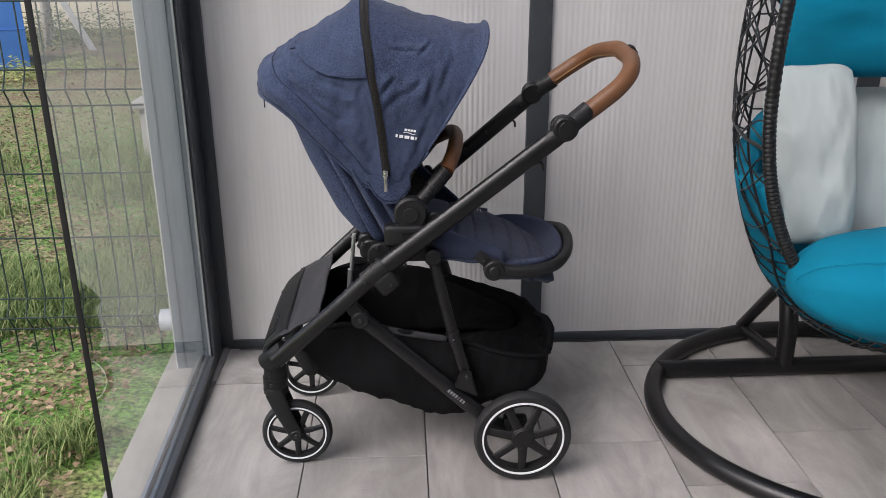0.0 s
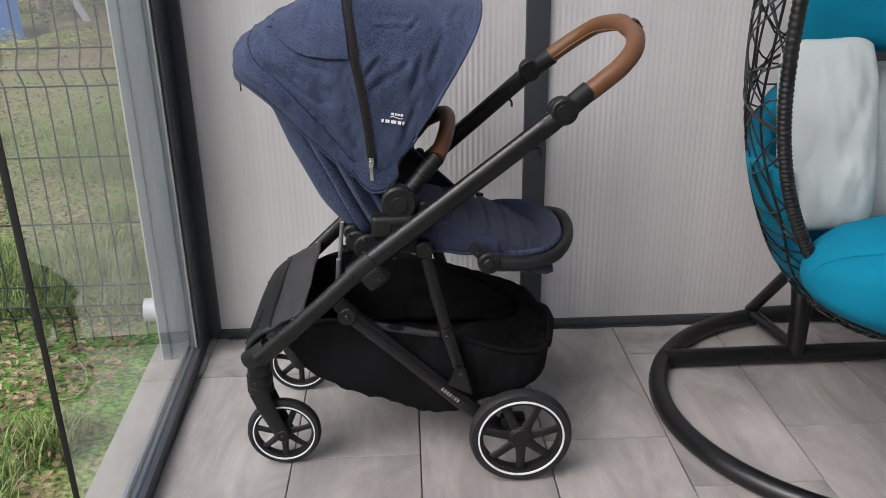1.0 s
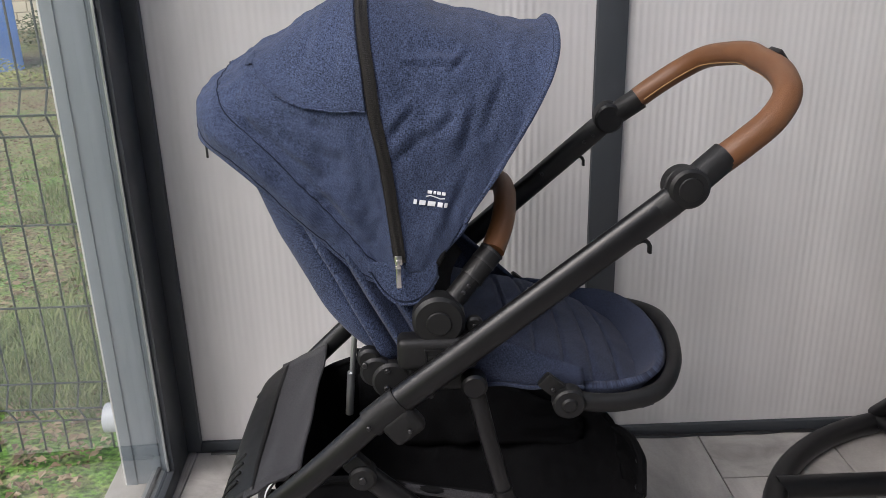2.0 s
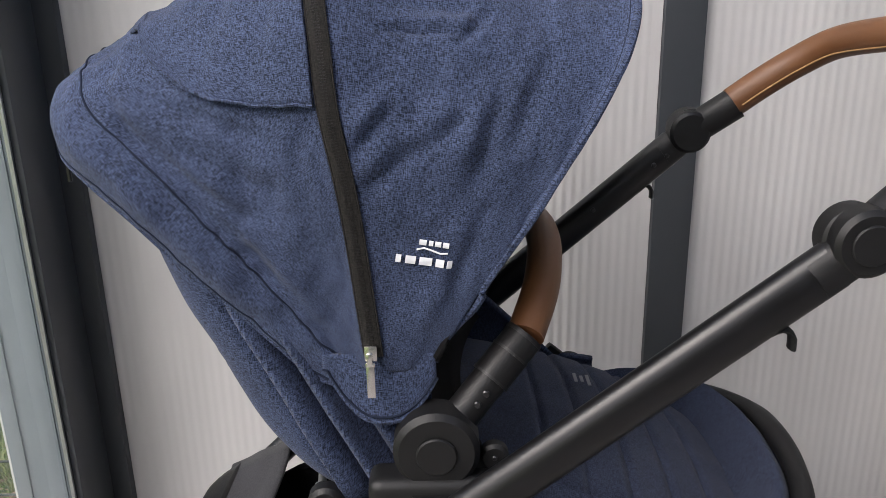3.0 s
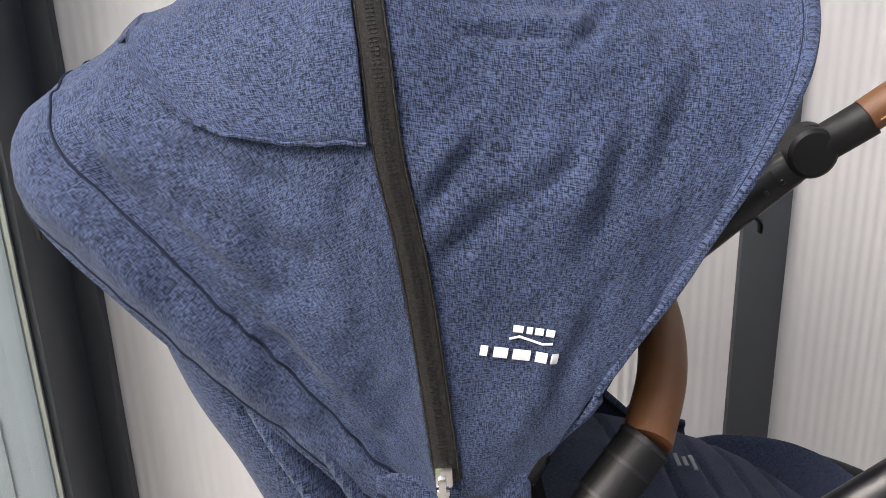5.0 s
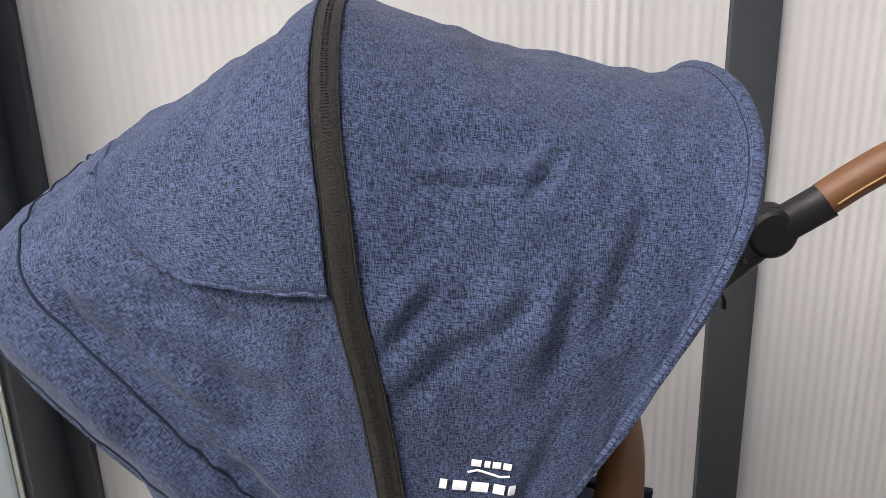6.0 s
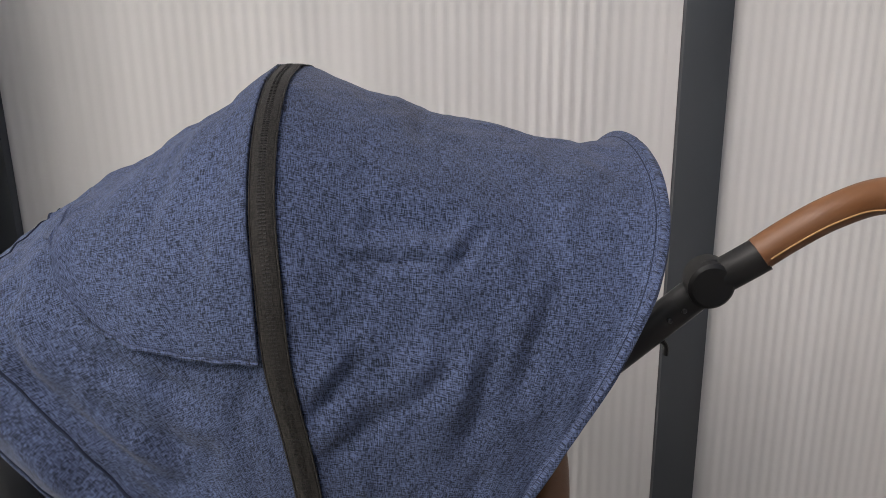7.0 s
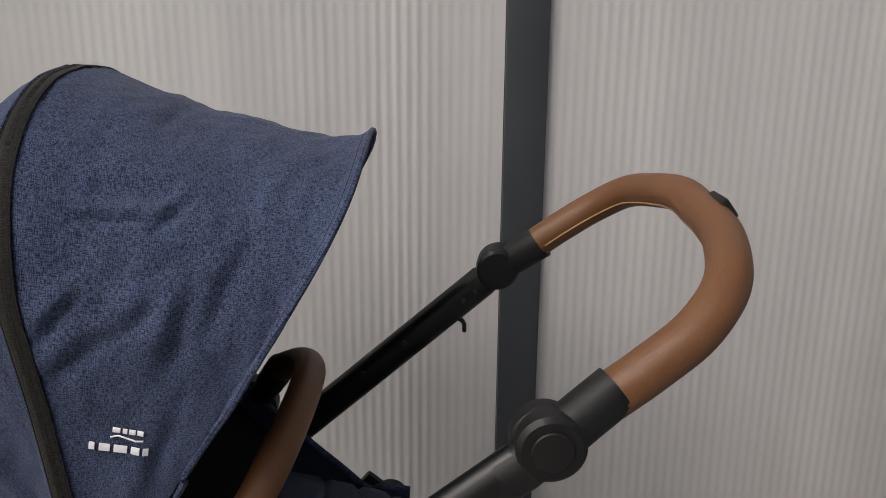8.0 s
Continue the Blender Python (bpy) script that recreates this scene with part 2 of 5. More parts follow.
# ---------------------------------------------------------------- shape helpers
def mesh_ob(name, bm, material, smooth=True, parent=None, label=""):
    me = bpy.data.meshes.new(name)
    bm.normal_update()
    bm.to_mesh(me)
    bm.free()
    me.materials.append(material)
    for f in me.polygons:
        f.use_smooth = smooth
    if smooth:
        me.set_sharp_from_angle(angle=radians(40))
    ob = new(name, me)
    if parent:
        ob.parent = parent
    if label:
        ob["label"] = label
    return ob


def part(name, bm, material, parent, label="", smooth=True):
    return mesh_ob(name, bm, material, smooth, parent, label)


def thing(name, label, category, group="", kind=""):
    return tagged(new(name), label, category, group, kind)


def crom(pts, n):
    """n points evenly along a smooth curve through pts."""
    pts = [Vector(p) for p in pts]
    if len(pts) == 2:
        fine = [pts[0].lerp(pts[1], i / 40) for i in range(41)]
    else:
        fine = []
        ext = [pts[0] * 2 - pts[1]] + pts + [pts[-1] * 2 - pts[-2]]
        for i in range(1, len(ext) - 2):
            p0, p1, p2, p3 = ext[i - 1:i + 3]
            for k in range(16):
                t = k / 16
                fine.append(0.5 * ((2 * p1) + (p2 - p0) * t + (2 * p0 - 5 * p1 + 4 * p2 - p3) * t * t + (3 * p1 - p0 - 3 * p2 + p3) * t ** 3))
        fine.append(pts[-1])
    acc = [0.0]
    for a, b in zip(fine, fine[1:]):
        acc.append(acc[-1] + (b - a).length)
    out, j = [], 0
    for i in range(n):
        d = acc[-1] * i / (n - 1)
        while j < len(acc) - 2 and acc[j + 1] < d:
            j += 1
        span = acc[j + 1] - acc[j]
        out.append(fine[j].lerp(fine[j + 1], (d - acc[j]) / span if span else 0))
    return out


def sweep(bm, pts, r, n=24, seg=14, r2=None, up=(0, 1, 0), caps=True, closed=False, taper=None, straight=False):
    """A tube along pts; r across `up`, r2 along `up` (an oval tube)."""
    line = [Vector(p) for p in pts] if straight else crom(pts, n)
    up = Vector(up).normalized()
    rings = []
    m = len(line)
    for i, p in enumerate(line):
        if closed:
            d = line[(i + 1) % m] - line[i - 1]
        else:
            d = line[min(i + 1, m - 1)] - line[max(i - 1, 0)]
        d.normalize()
        side = up.cross(d)
        if side.length < 1e-3:
            side = Vector((1, 0, 0)).cross(d)
        side.normalize()
        u2 = d.cross(side).normalized()
        k = taper(i / (m - 1)) if taper else 1.0
        rings.append([bm.verts.new(p + side * math.cos(a) * r * k + u2 * math.sin(a) * (r2 or r) * k) for a in (2 * math.pi * j / seg for j in range(seg))])
    for i in range(m if closed else m - 1):
        a, b = rings[i], rings[(i + 1) % m]
        for j in range(seg):
            bm.faces.new((a[j], a[(j + 1) % seg], b[(j + 1) % seg], b[j]))
    if caps and not closed:
        bm.faces.new(rings[0][::-1])
        bm.faces.new(rings[-1])
    return bm


def tube(pts, r, **k):
    return sweep(bmesh.new(), pts, r, **k)


def box(cx, cy, cz, sx, sy, sz, bevel=0.0, m=None, seg=2):
    bm = bmesh.new()
    bmesh.ops.create_cube(bm, size=1.0)
    bmesh.ops.scale(bm, vec=(sx, sy, sz), verts=bm.verts)
    if bevel:
        bmesh.ops.bevel(bm, geom=bm.edges[:], offset=bevel, segments=seg, affect="EDGES", profile=0.6)
    if m:
        bmesh.ops.transform(bm, matrix=m, verts=bm.verts)
    bmesh.ops.translate(bm, vec=(cx, cy, cz), verts=bm.verts)
    return bm


def join(*bms):
    out = bmesh.new()
    for b in bms:
        me = bpy.data.meshes.new("tmp")
        b.to_mesh(me)
        b.free()
        out.from_mesh(me)
        bpy.data.meshes.remove(me)
    return out


def lathe(profile, seg=40, axis="y", at=(0, 0, 0)):
    """Turns (radius, height) pairs about an axis."""
    bm = bmesh.new()
    rings = []
    for r, h in profile:
        ring = []
        for j in range(seg):
            a = 2 * math.pi * j / seg
            if axis == "y":
                v = (r * math.cos(a), h, r * math.sin(a))
            elif axis == "x":
                v = (h, r * math.cos(a), r * math.sin(a))
            else:
                v = (r * math.cos(a), r * math.sin(a), h)
            ring.append(bm.verts.new(Vector(v) + Vector(at)))
        rings.append(ring)
    for a, b in zip(rings, rings[1:]):
        for j in range(seg):
            bm.faces.new((a[j], a[(j + 1) % seg], b[(j + 1) % seg], b[j]))
    for ring in () if profile[0] == profile[-1] else (rings[0], rings[-1]):
        if (ring[0].co - ring[seg // 2].co).length > 1e-5:
            bm.faces.new(ring)
    bmesh.ops.recalc_face_normals(bm, faces=bm.faces)
    return bm


def disc(cx, cy, cz, r, depth, bevel=0.003, seg=36):
    """A drum whose axis runs along y; cy is its middle."""
    h = depth / 2
    return lathe([(0.0005, -h), (r - bevel, -h), (r, -h + bevel), (r, h - bevel), (r - bevel, h), (0.0005, h)], seg, "y", (cx, cy, cz))


def grid_mesh(grid, uv=True, closed=False):
    """A sheet from rows of points, with UV in metres."""
    bm = bmesh.new()
    lay = bm.loops.layers.uv.new("UVMap")
    vs = [[bm.verts.new(p) for p in row] for row in grid]
    na, ns = len(grid), len(grid[0])
    us, ws = [0.0], [0.0]
    mid = ns // 3
    for i in range(1, na):
        us.append(us[-1] + (grid[i][mid] - grid[i - 1][mid]).length)
    ma = na // 2
    for j in range(1, ns):
        ws.append(ws[-1] + (grid[ma][j] - grid[ma][j - 1]).length)
    for i in range(na - 1):
        for j in range(ns - 1):
            f = bm.faces.new((vs[i][j], vs[i + 1][j], vs[i + 1][j + 1], vs[i][j + 1]))
            for lp, (a, b) in zip(f.loops, ((i, j), (i + 1, j), (i + 1, j + 1), (i, j + 1))):
                lp[lay].uv = (us[a], ws[b])
    return bm


def mirrored(half, n):
    """A hoop from its near half (foot to crown), n points a side."""
    h = crom(half, n)
    return h + [Vector((p.x, -p.y, p.z)) for p in h[-2::-1]]


def loft(hoops, na):
    """Rows from hoop to hoop, smooth along both ways."""
    cols = [crom_at([h[j] for h in hoops], na) for j in range(len(hoops[0]))]
    return [[c[i] for c in cols] for i in range(na)]


def crom_at(pts, n):
    """n points on a smooth curve through pts, even in parameter."""
    if len(pts) == 2:
        return [pts[0].lerp(pts[1], i / (n - 1)) for i in range(n)]
    ext = [pts[0] * 2 - pts[1]] + list(pts) + [pts[-1] * 2 - pts[-2]]
    out = []
    for i in range(n):
        x = (len(pts) - 1) * i / (n - 1)
        k = min(int(x), len(pts) - 2)
        t = x - k
        p0, p1, p2, p3 = ext[k:k + 4]
        out.append(0.5 * ((2 * p1) + (p2 - p0) * t + (2 * p0 - 5 * p1 + 4 * p2 - p3) * t * t + (3 * p1 - p0 - 3 * p2 + p3) * t ** 3))
    return out


def normals(grid):
    na, ns = len(grid), len(grid[0])
    out = []
    for i in range(na):
        row = []
        for j in range(ns):
            a = grid[min(i + 1, na - 1)][j] - grid[max(i - 1, 0)][j]
            b = grid[i][min(j + 1, ns - 1)] - grid[i][max(j - 1, 0)]
            nrm = a.cross(b)
            row.append(nrm.normalized() if nrm.length > 1e-9 else Vector((0, 0, 1)))
        out.append(row)
    return out


def push(grid, fn):
    """Moves each point along its normal by fn(i/na, j/ns, point)."""
    nr = normals(grid)
    na, ns = len(grid) - 1, len(grid[0]) - 1
    return [[p + nr[i][j] * fn(i / na, j / ns, p) for j, p in enumerate(row)] for i, row in enumerate(grid)]


def dark_inner(ob, material):
    """Gives the inner side its own material; black here stands for the shade inside."""
    ob.data.materials.append(material)
    ob.modifiers["thickness"].material_offset = 1
    return ob


def thicken(ob, t, offset=-1):
    s = ob.modifiers.new("thickness", "SOLIDIFY")
    s.thickness, s.offset = t, offset
    return ob


def rid(p, f, seed=0.0):
    return noise.noise(Vector((p[0] * f + seed, p[1] * f - seed, p[2] * f + seed * 0.7)))


# ---------------------------------------------------------------- the veranda
BACK = 0.486           # inner face of the back wall
GX, GY = -0.617, 0.362   # a point of the glazed side, which runs slightly askew
GDIR = Vector((0.040, -0.999, 0)).normalized()
GROT = Matrix.Rotation(math.atan2(GDIR.y, GDIR.x) + math.pi / 2, 4, "Z")


def along(d, out=0.0, z=0.0):
    """A place d metres from the corner along the glazed side, out metres outside of it."""
    nrm = Vector((GDIR.y, -GDIR.x, 0))
    p = Vector((GX, GY, 0)) + GDIR * d + nrm * out
    return Vector((p.x, p.y, z))


def gbox(d0, d1, out0, out1, z0, z1, bevel=0.002):
    """A bar of the glazed side."""
    c = along((d0 + d1) / 2, (out0 + out1) / 2, (z0 + z1) / 2)
    return box(c.x, c.y, c.z, abs(out1 - out0), d1 - d0, z1 - z0, bevel, GROT)


slab = tagged(mesh_ob("floor", box(1.0, -1.55, -0.062, 3.34, 4.3, 0.1), M_GROUT, False), "grey grouted floor under cement-look tiles", "floor", kind="structure")


def fluted(x0, x1, z0, z1, y, pitch=0.0160, deep=0.00022):
    """A twin-wall sheet with its upright flutes, 16 mm thick; they are deepened around x = 0.20 for stronger stripes.
    """
    bm = bmesh.new()
    prof = []
    for i in range(int((x1 - x0) / pitch)):
        for q in range(8):
            x = x0 + (i + q / 8) * pitch
            k = deep * (1 + 2.5 * math.exp(-((x - 0.20) / 0.045) ** 2) + 0.5 * rid((x, 0, 0), 6.0))
            prof.append((x, y + k * math.cos(2 * math.pi * q / 8)))
    prof += [(x1, y), (x1, y + 0.016), (x0, y + 0.016)]
    lo = [bm.verts.new((x, yy, z0)) for x, yy in prof]
    hi = [bm.verts.new((x, yy, z1)) for x, yy in prof]
    for i in range(len(prof)):
        j = (i + 1) % len(prof)
        bm.faces.new((lo[i], lo[j], hi[j], hi[i]))
    bm.faces.new(lo[::-1])
    bm.faces.new(hi)
    bmesh.ops.recalc_face_normals(bm, faces=bm.faces)
    return bm


wall_back = thing("wall_back", "opal fluted polycarbonate wall between anthracite posts", "wall", kind="structure")
POSTS = [(0.359, 0.425), (1.369, 1.435), (2.379, 2.445)]
edges = [-0.586] + [e for p in POSTS for e in p] + [2.62]
for a, b in zip(edges[0::2], edges[1::2]):
    part("polycarbonate_sheet", fluted(a + 0.001, b - 0.001, 0.03, 2.5, BACK + 0.004), M_POLY, wall_back, smooth=False)
for a, b in POSTS:
    part("wall_post", box((a + b) / 2, BACK + 0.018, 1.255, b - a, 0.05, 2.49, 0.003), M_ANTHRACITE, wall_back)
part("corner_post", box(-0.628, BACK + 0.020, 1.255, 0.090, 0.07, 2.49, 0.003), M_ANTHRACITE, wall_back)
part("bottom_rail", box(1.0, BACK + 0.012, 0.014, 3.2, 0.034, 0.030, 0.002), M_ANTHRACITE, wall_back)


def sealant():
    """An uneven bead of black sealant at the foot of the wall."""
    pts = [(x, BACK - 0.012 - 0.005 * rid((x, 0, 0), 9), 0.003 + 0.002 * rid((x, 3, 0), 23)) for x in np.linspace(-0.56, 2.55, 160)]
    return tube(pts, 0.009, n=200, seg=8, r2=0.004, up=(0, 0, 1), taper=lambda t: 0.75 + 0.5 * rid((t * 40, 0, 0), 1.0))


part("sealant_bead", sealant(), M_SEAL, wall_back)

# glazed side: frame, sliding glass leaf, sill
window_1 = thing("window_1", "glass sliding wall in an anthracite frame", "window", kind="structure")
part("jamb", gbox(-0.135, 0.012, -0.004, 0.011, 0.0, 2.5), M_ANTHRACITE, window_1)
part("glazing_bead", gbox(0.014, 0.020, 0.006, 0.016, 0.045, 2.46, 0.001), M_ALU, window_1, "thin bare aluminium bead")
part("bottom_track", join(gbox(-0.02, 3.4, -0.004, 0.016, 0.0, 0.042), gbox(-0.02, 3.4, 0.020, 0.026, 0.0, 0.036, 0.001), gbox(-0.02, 3.4, 0.042, 0.048, 0.0, 0.034, 0.001), gbox(-0.02, 3.4, 0.014, 0.062, 0.0, 0.022, 0.001)), M_ANTHRACITE, window_1)
part("track_groove", join(gbox(-0.02, 3.4, 0.0275, 0.0405, 0.0215, 0.026, 0.001), gbox(-0.02, 3.4, 0.049, 0.060, 0.0215, 0.026, 0.001)), M_ALU, window_1)
part("head_track", gbox(-0.02, 3.4, -0.004, 0.06, 2.45, 2.5), M_ANTHRACITE, window_1)
leaf = part("glass_leaf", gbox(0.012, 0.990, 0.009, 0.015, 0.040, 2.455, 0.001), M_GLASS, window_1, "clear glass sliding leaf", False)
leaf.visible_shadow = False
part("edge_seal", gbox(0.990, 0.994, 0.0070, 0.0170, 0.040, 2.455, 0.001), M_RUBBER, window_1, "black rubber edge seal")
outer = tagged(mesh_ob("outer_post", join(gbox(-0.34, -0.022, 0.018, 0.125, -0.1, 2.5, 0.004), gbox(-0.024, -0.0195, 0.040, 0.070, -0.1, 2.5, 0.001), gbox(-0.024, -0.0185, 0.100, 0.1245, -0.1, 2.5, 0.001)), M_BLUEGREY), "grey powder-coated outer corner post on the sill", "post", kind="structure")
part("edge_trim", gbox(-0.10, -0.020, 0.1255, 0.129, -0.1, 2.5, 0.001), M_TRIM, outer, "thin white edge trim")
sill = tagged(mesh_ob("sill", gbox(-0.3, 3.4, 0.063, 0.168, -0.12, -0.012, 0.006), M_SILL), "pale stone sill outside the glass wall", "sill", kind="structure")

# unseen walls and glass roof, added to close the room and shape its light
tagged(mesh_ob("added_wall_right", box(2.68, -1.35, 1.25, 0.1, 3.9, 2.5), M_WHITE, False), "unseen plain taupe side wall, added to close the room", "wall", kind="structure")
roof = thing("ceiling", "unseen glass roof on anthracite rafters, added to let in light from above", "ceiling", kind="structure")
for x in (-0.75, 0.12, 0.99, 1.86, 2.70):
    part("rafter", box(x, -1.4, 2.56, 0.06, 4.1, 0.1, 0.003), M_ANTHRACITE, roof)
for x in (-0.315, 0.555, 1.425, 2.28):
    g = part("roof_pane", box(x, -1.4, 2.60, 0.80, 4.1, 0.008), M_GLASS, roof, smooth=False)
    g.visible_shadow = False
tagged(mesh_ob("added_wall_front", box(1.0, -3.36, 1.25, 3.4, 0.1, 2.5), M_WHITE, False), "unseen plain taupe wall, added behind the camera", "wall", kind="structure")

# ---------------------------------------------------------------- outside
ground = thing("ground", "patchy lawn with fallen leaves", "ground", kind="structure")


def dip(y):
    """The garden falls a little below the veranda."""
    return 0.065 * min(1.0, max(0.0, (y - 0.3) / 2.2)) + 0.005 * min(max(y - 5, 0), 8)


def ground_sheet():
    bm = bmesh.new()
    xs = sorted(set([-400, -120, -50, -25, -16] + list(np.linspace(-12, 4, 65)) + [8, 25, 60, 150, 400]))
    ys = sorted(set([-400, -120, -40, -12] + list(np.linspace(-4, 24, 100)) + [40, 90, 200, 400]))
    vs = [[bm.verts.new((x, y, -0.10 + ((0.03 * rid((x, y, 0), 1.3) + 0.012 * rid((x, y, 5), 5)) if x < -0.95 else -0.03) - dip(y))) for x in xs] for y in ys]
    for i in range(len(ys) - 1):
        for j in range(len(xs) - 1):
            bm.faces.new((vs[i][j], vs[i][j + 1], vs[i + 1][j + 1], vs[i + 1][j]))
    return bm


def ground_z(x, y):
    return -0.10 + 0.03 * rid((x, y, 0), 1.3) + 0.012 * rid((x, y, 5), 5) - dip(y)


part("lawn", ground_sheet(), M_LAWN, ground)


def blades(name, count, material, leafy, zone):
    rng = random.Random(11 if leafy else 5)
    v, f = [], []
    made = 0
    while made < count:
        y = -1.2 + (rng.random() ** (1.15 if leafy else 1.7)) * zone
        x = -0.85 - rng.random() * (1.5 + 0.55 * (y + 1.9))
        n1 = rid((x, y, 0), 1.1, 4.0) + 0.5 * rid((x, y, 0), 4.5, 9.0)
        if y < 2.6 and y > -0.9 and x > -0.90:
            continue
        if not leafy and (n1 < -0.12 + rng.random() * 0.35 or (y > 2.0 and rng.random() < 0.3 + 0.25 * (y - 2.0))):
            continue
        if leafy and n1 > 0.05 + 0.3 * rng.random() and y < 2.2:
            continue
        z = ground_z(x, y)
        a = rng.random() * 6.283
        d = Vector((math.cos(a), math.sin(a), 0))
        s = Vector((-d.y, d.x, 0))
        b = len(v)
        if leafy:
            w, h = rng.uniform(0.006, 0.019), rng.uniform(0.003, 0.014)
            p = Vector((x, y, z + 0.012))
            up = Vector((0, 0, h))
            v += [p - d * w, p + s * w * 0.6 + up, p + d * w + up * 0.3, p - s * w * 0.6 + up * rng.random()]
            f += [(b, b + 1, b + 2), (b, b + 2, b + 3)]
        else:
            h, w = rng.uniform(0.02, 0.09) * (1.0 + 0.6 * max(n1, 0)), rng.uniform(0.0011, 0.0028)
            lean = rng.uniform(0.2, 1.3) * h
            p = Vector((x, y, z - 0.005))
            v += [p - s * w, p + s * w, p + d * lean * 0.4 + s * w * 0.8 + Vector((0, 0, h * 0.65)), p + d * lean * 0.4 - s * w * 0.8 + Vector((0, 0, h * 0.65)), p + d * lean + Vector((0, 0, h))]
            f += [(b, b + 1, b + 2, b + 3), (b + 3, b + 2, b + 4)]
        made += 1
    me = bpy.data.meshes.new(name)
    me.from_pydata([tuple(q) for q in v], [], f)
    me.materials.append(material)
    return new(name, me)


tagged(blades("grass", 105000, M_GRASS, False, 7.0), "tufts of green and straw-coloured grass", "grass", kind="stuff")
tagged(blades("fallen_leaves", 42000, M_LEAF, True, 11.0), "dry brown leaves scattered on the lawn", "leaves", kind="stuff")


def fence():
    f = thing("wire_fence", "dark green welded wire panel fence with folds", "fence")
    y0, x0, x1 = 0.615, -3.27, -0.77
    folds = (0.835, 0.085)

    def fold(z):
        return -0.035 * max(0.0, max(1 - abs(z - c) / 0.055 for c in folds))
    zs = sorted(set([-0.06, 1.35] + [c + d for c in folds for d in (-0.055, 0, 0.055)]))
    for i in range(int((x1 - x0) / 0.0595)):
        x = x1 - 0.03 - i * 0.0595
        part("upright_wire", tube([(x, y0 + fold(z), z) for z in zs], 0.0026, seg=6, straight=True, up=(1, 0, 0)), M_WIRE, f)
    for z in (0.03, 0.085, 0.14, 0.352, 0.566, 0.78, 0.835, 0.89, 1.09, 1.30):
        part("cross_wire", tube([(x0, y0 + fold(z) - 0.005, z), (x1, y0 + fold(z) - 0.005, z)], 0.0028, seg=6, straight=True), M_WIRE, f)
    return f


fence()
tagged(mesh_ob("drain_pipe_stub", lathe([(0.030, 0.0), (0.036, 0.0), (0.036, 0.06), (0.039, 0.062), (0.039, 0.11), (0.030, 0.11)], 28, "x", (-0.810, 0.49, 0.106)), M_PIPE), "short grey plastic pipe stub by the corner post", "pipe")
cap_post = thing("concrete_post", "pale concrete post with a pyramid cap", "post")
part("shaft", box(-1.81, 4.00, -0.035, 0.14, 0.14, 0.45, 0.01), M_CONCRETE, cap_post)


def pyramid(x, y, z, s, h):
    bm = box(x, y, z, s, s, 0.04, 0.005)
    top = bm.verts.new((x, y, z + h))
    b = [bm.verts.new((x + dx * s / 2, y + dy * s / 2, z + 0.021)) for dx, dy in ((-1, -1), (1, -1), (1, 1), (-1, 1))]
    for i in range(4):
        bm.faces.new((b[i], b[(i + 1) % 4], top))
    bm.faces.new(b[::-1])
    return bm


part("cap", pyramid(-1.81, 4.00, 0.205, 0.225, 0.085), M_CONCRETE, cap_post, smooth=False)


def tree(x, y, r, h, tilt):
    t = thing("tree", "bare pale tree trunk on the lawn", "tree")
    base = ground_z(x, y) - 0.05
    part("trunk", tube([(x, y, base), (x + tilt * 0.3, y, base + h * 0.3), (x + tilt * 0.7, y + 0.1, base + h * 0.7), (x + tilt, y, base + h)], r, n=20, seg=12, up=(1, 0, 0), taper=lambda k: 1.25 - 0.7 * k), M_BARK, t)
    for k in range(5):
        a = k * 2.4
        z = base + h * (0.45 + 0.1 * k)
        part("limb", tube([(x + tilt * 0.5, y, z), (x + tilt * 0.5 + math.cos(a) * 0.6, y + math.sin(a) * 0.6, z + 0.6), (x + tilt * 0.5 + math.cos(a) * 1.2, y + math.sin(a) * 1.1, z + 1.5)], r * 0.35, n=10, seg=8, up=(1, 0, 0), taper=lambda q: 1 - 0.75 * q), M_BARK, t)


tree(-5.52, 11.54, 0.050, 4.5, 0.15)
tree(-5.90, 12.7, 0.045, 4.2, -0.1)
brace = tagged(mesh_ob("leaning_post", tube([(-4.64, 11.0, -0.23), (-5.52, 11.75, 0.95)], 0.055, n=4, seg=4, up=(0, 1, 0)), M_CONCRETE, False), "leaning pale concrete fence strut", "post")
def turned_box():
    """A covered container with a strap, standing square to the house corner."""
    bm = join(box(-1.3, 0.65, 0.86, 2.6, 1.3, 1.7, 0.03), box(-1.3, -0.004, 0.52, 2.6, 0.012, 0.012, 0.002))
    bmesh.ops.transform(bm, matrix=pose(-4.80, 9.13, -0.23, 0, 0, 29), verts=bm.verts)
    return bm


tarp = tagged(mesh_ob("blue_container", turned_box(), M_BLUE), "blue sheet-covered container on the lawn", "container")


def garden_wall():
    w = thing("garden_wall", "low cream block wall at the end of the garden", "wall")
    part("core", box(-8.3, 14.89, 0.44, 9.0, 0.16, 1.5), M_GROUT, w, smooth=False)
    me = None
    for r in range(7):
        for c in range(22):
            x = -13.8 + c * 0.405 + (0.2 if r % 2 else 0)
            if me is None:
                o = part("block", box(0, 0, 0, 0.395, 0.2, 0.19, 0.01, seg=1), M_RENDER, w, smooth=False)
                me = o.data
            else:
                o = new("block", me)
                o.parent = w
            o.location = (x + 1.2, 14.86, -0.19 + r * 0.2)


garden_wall()


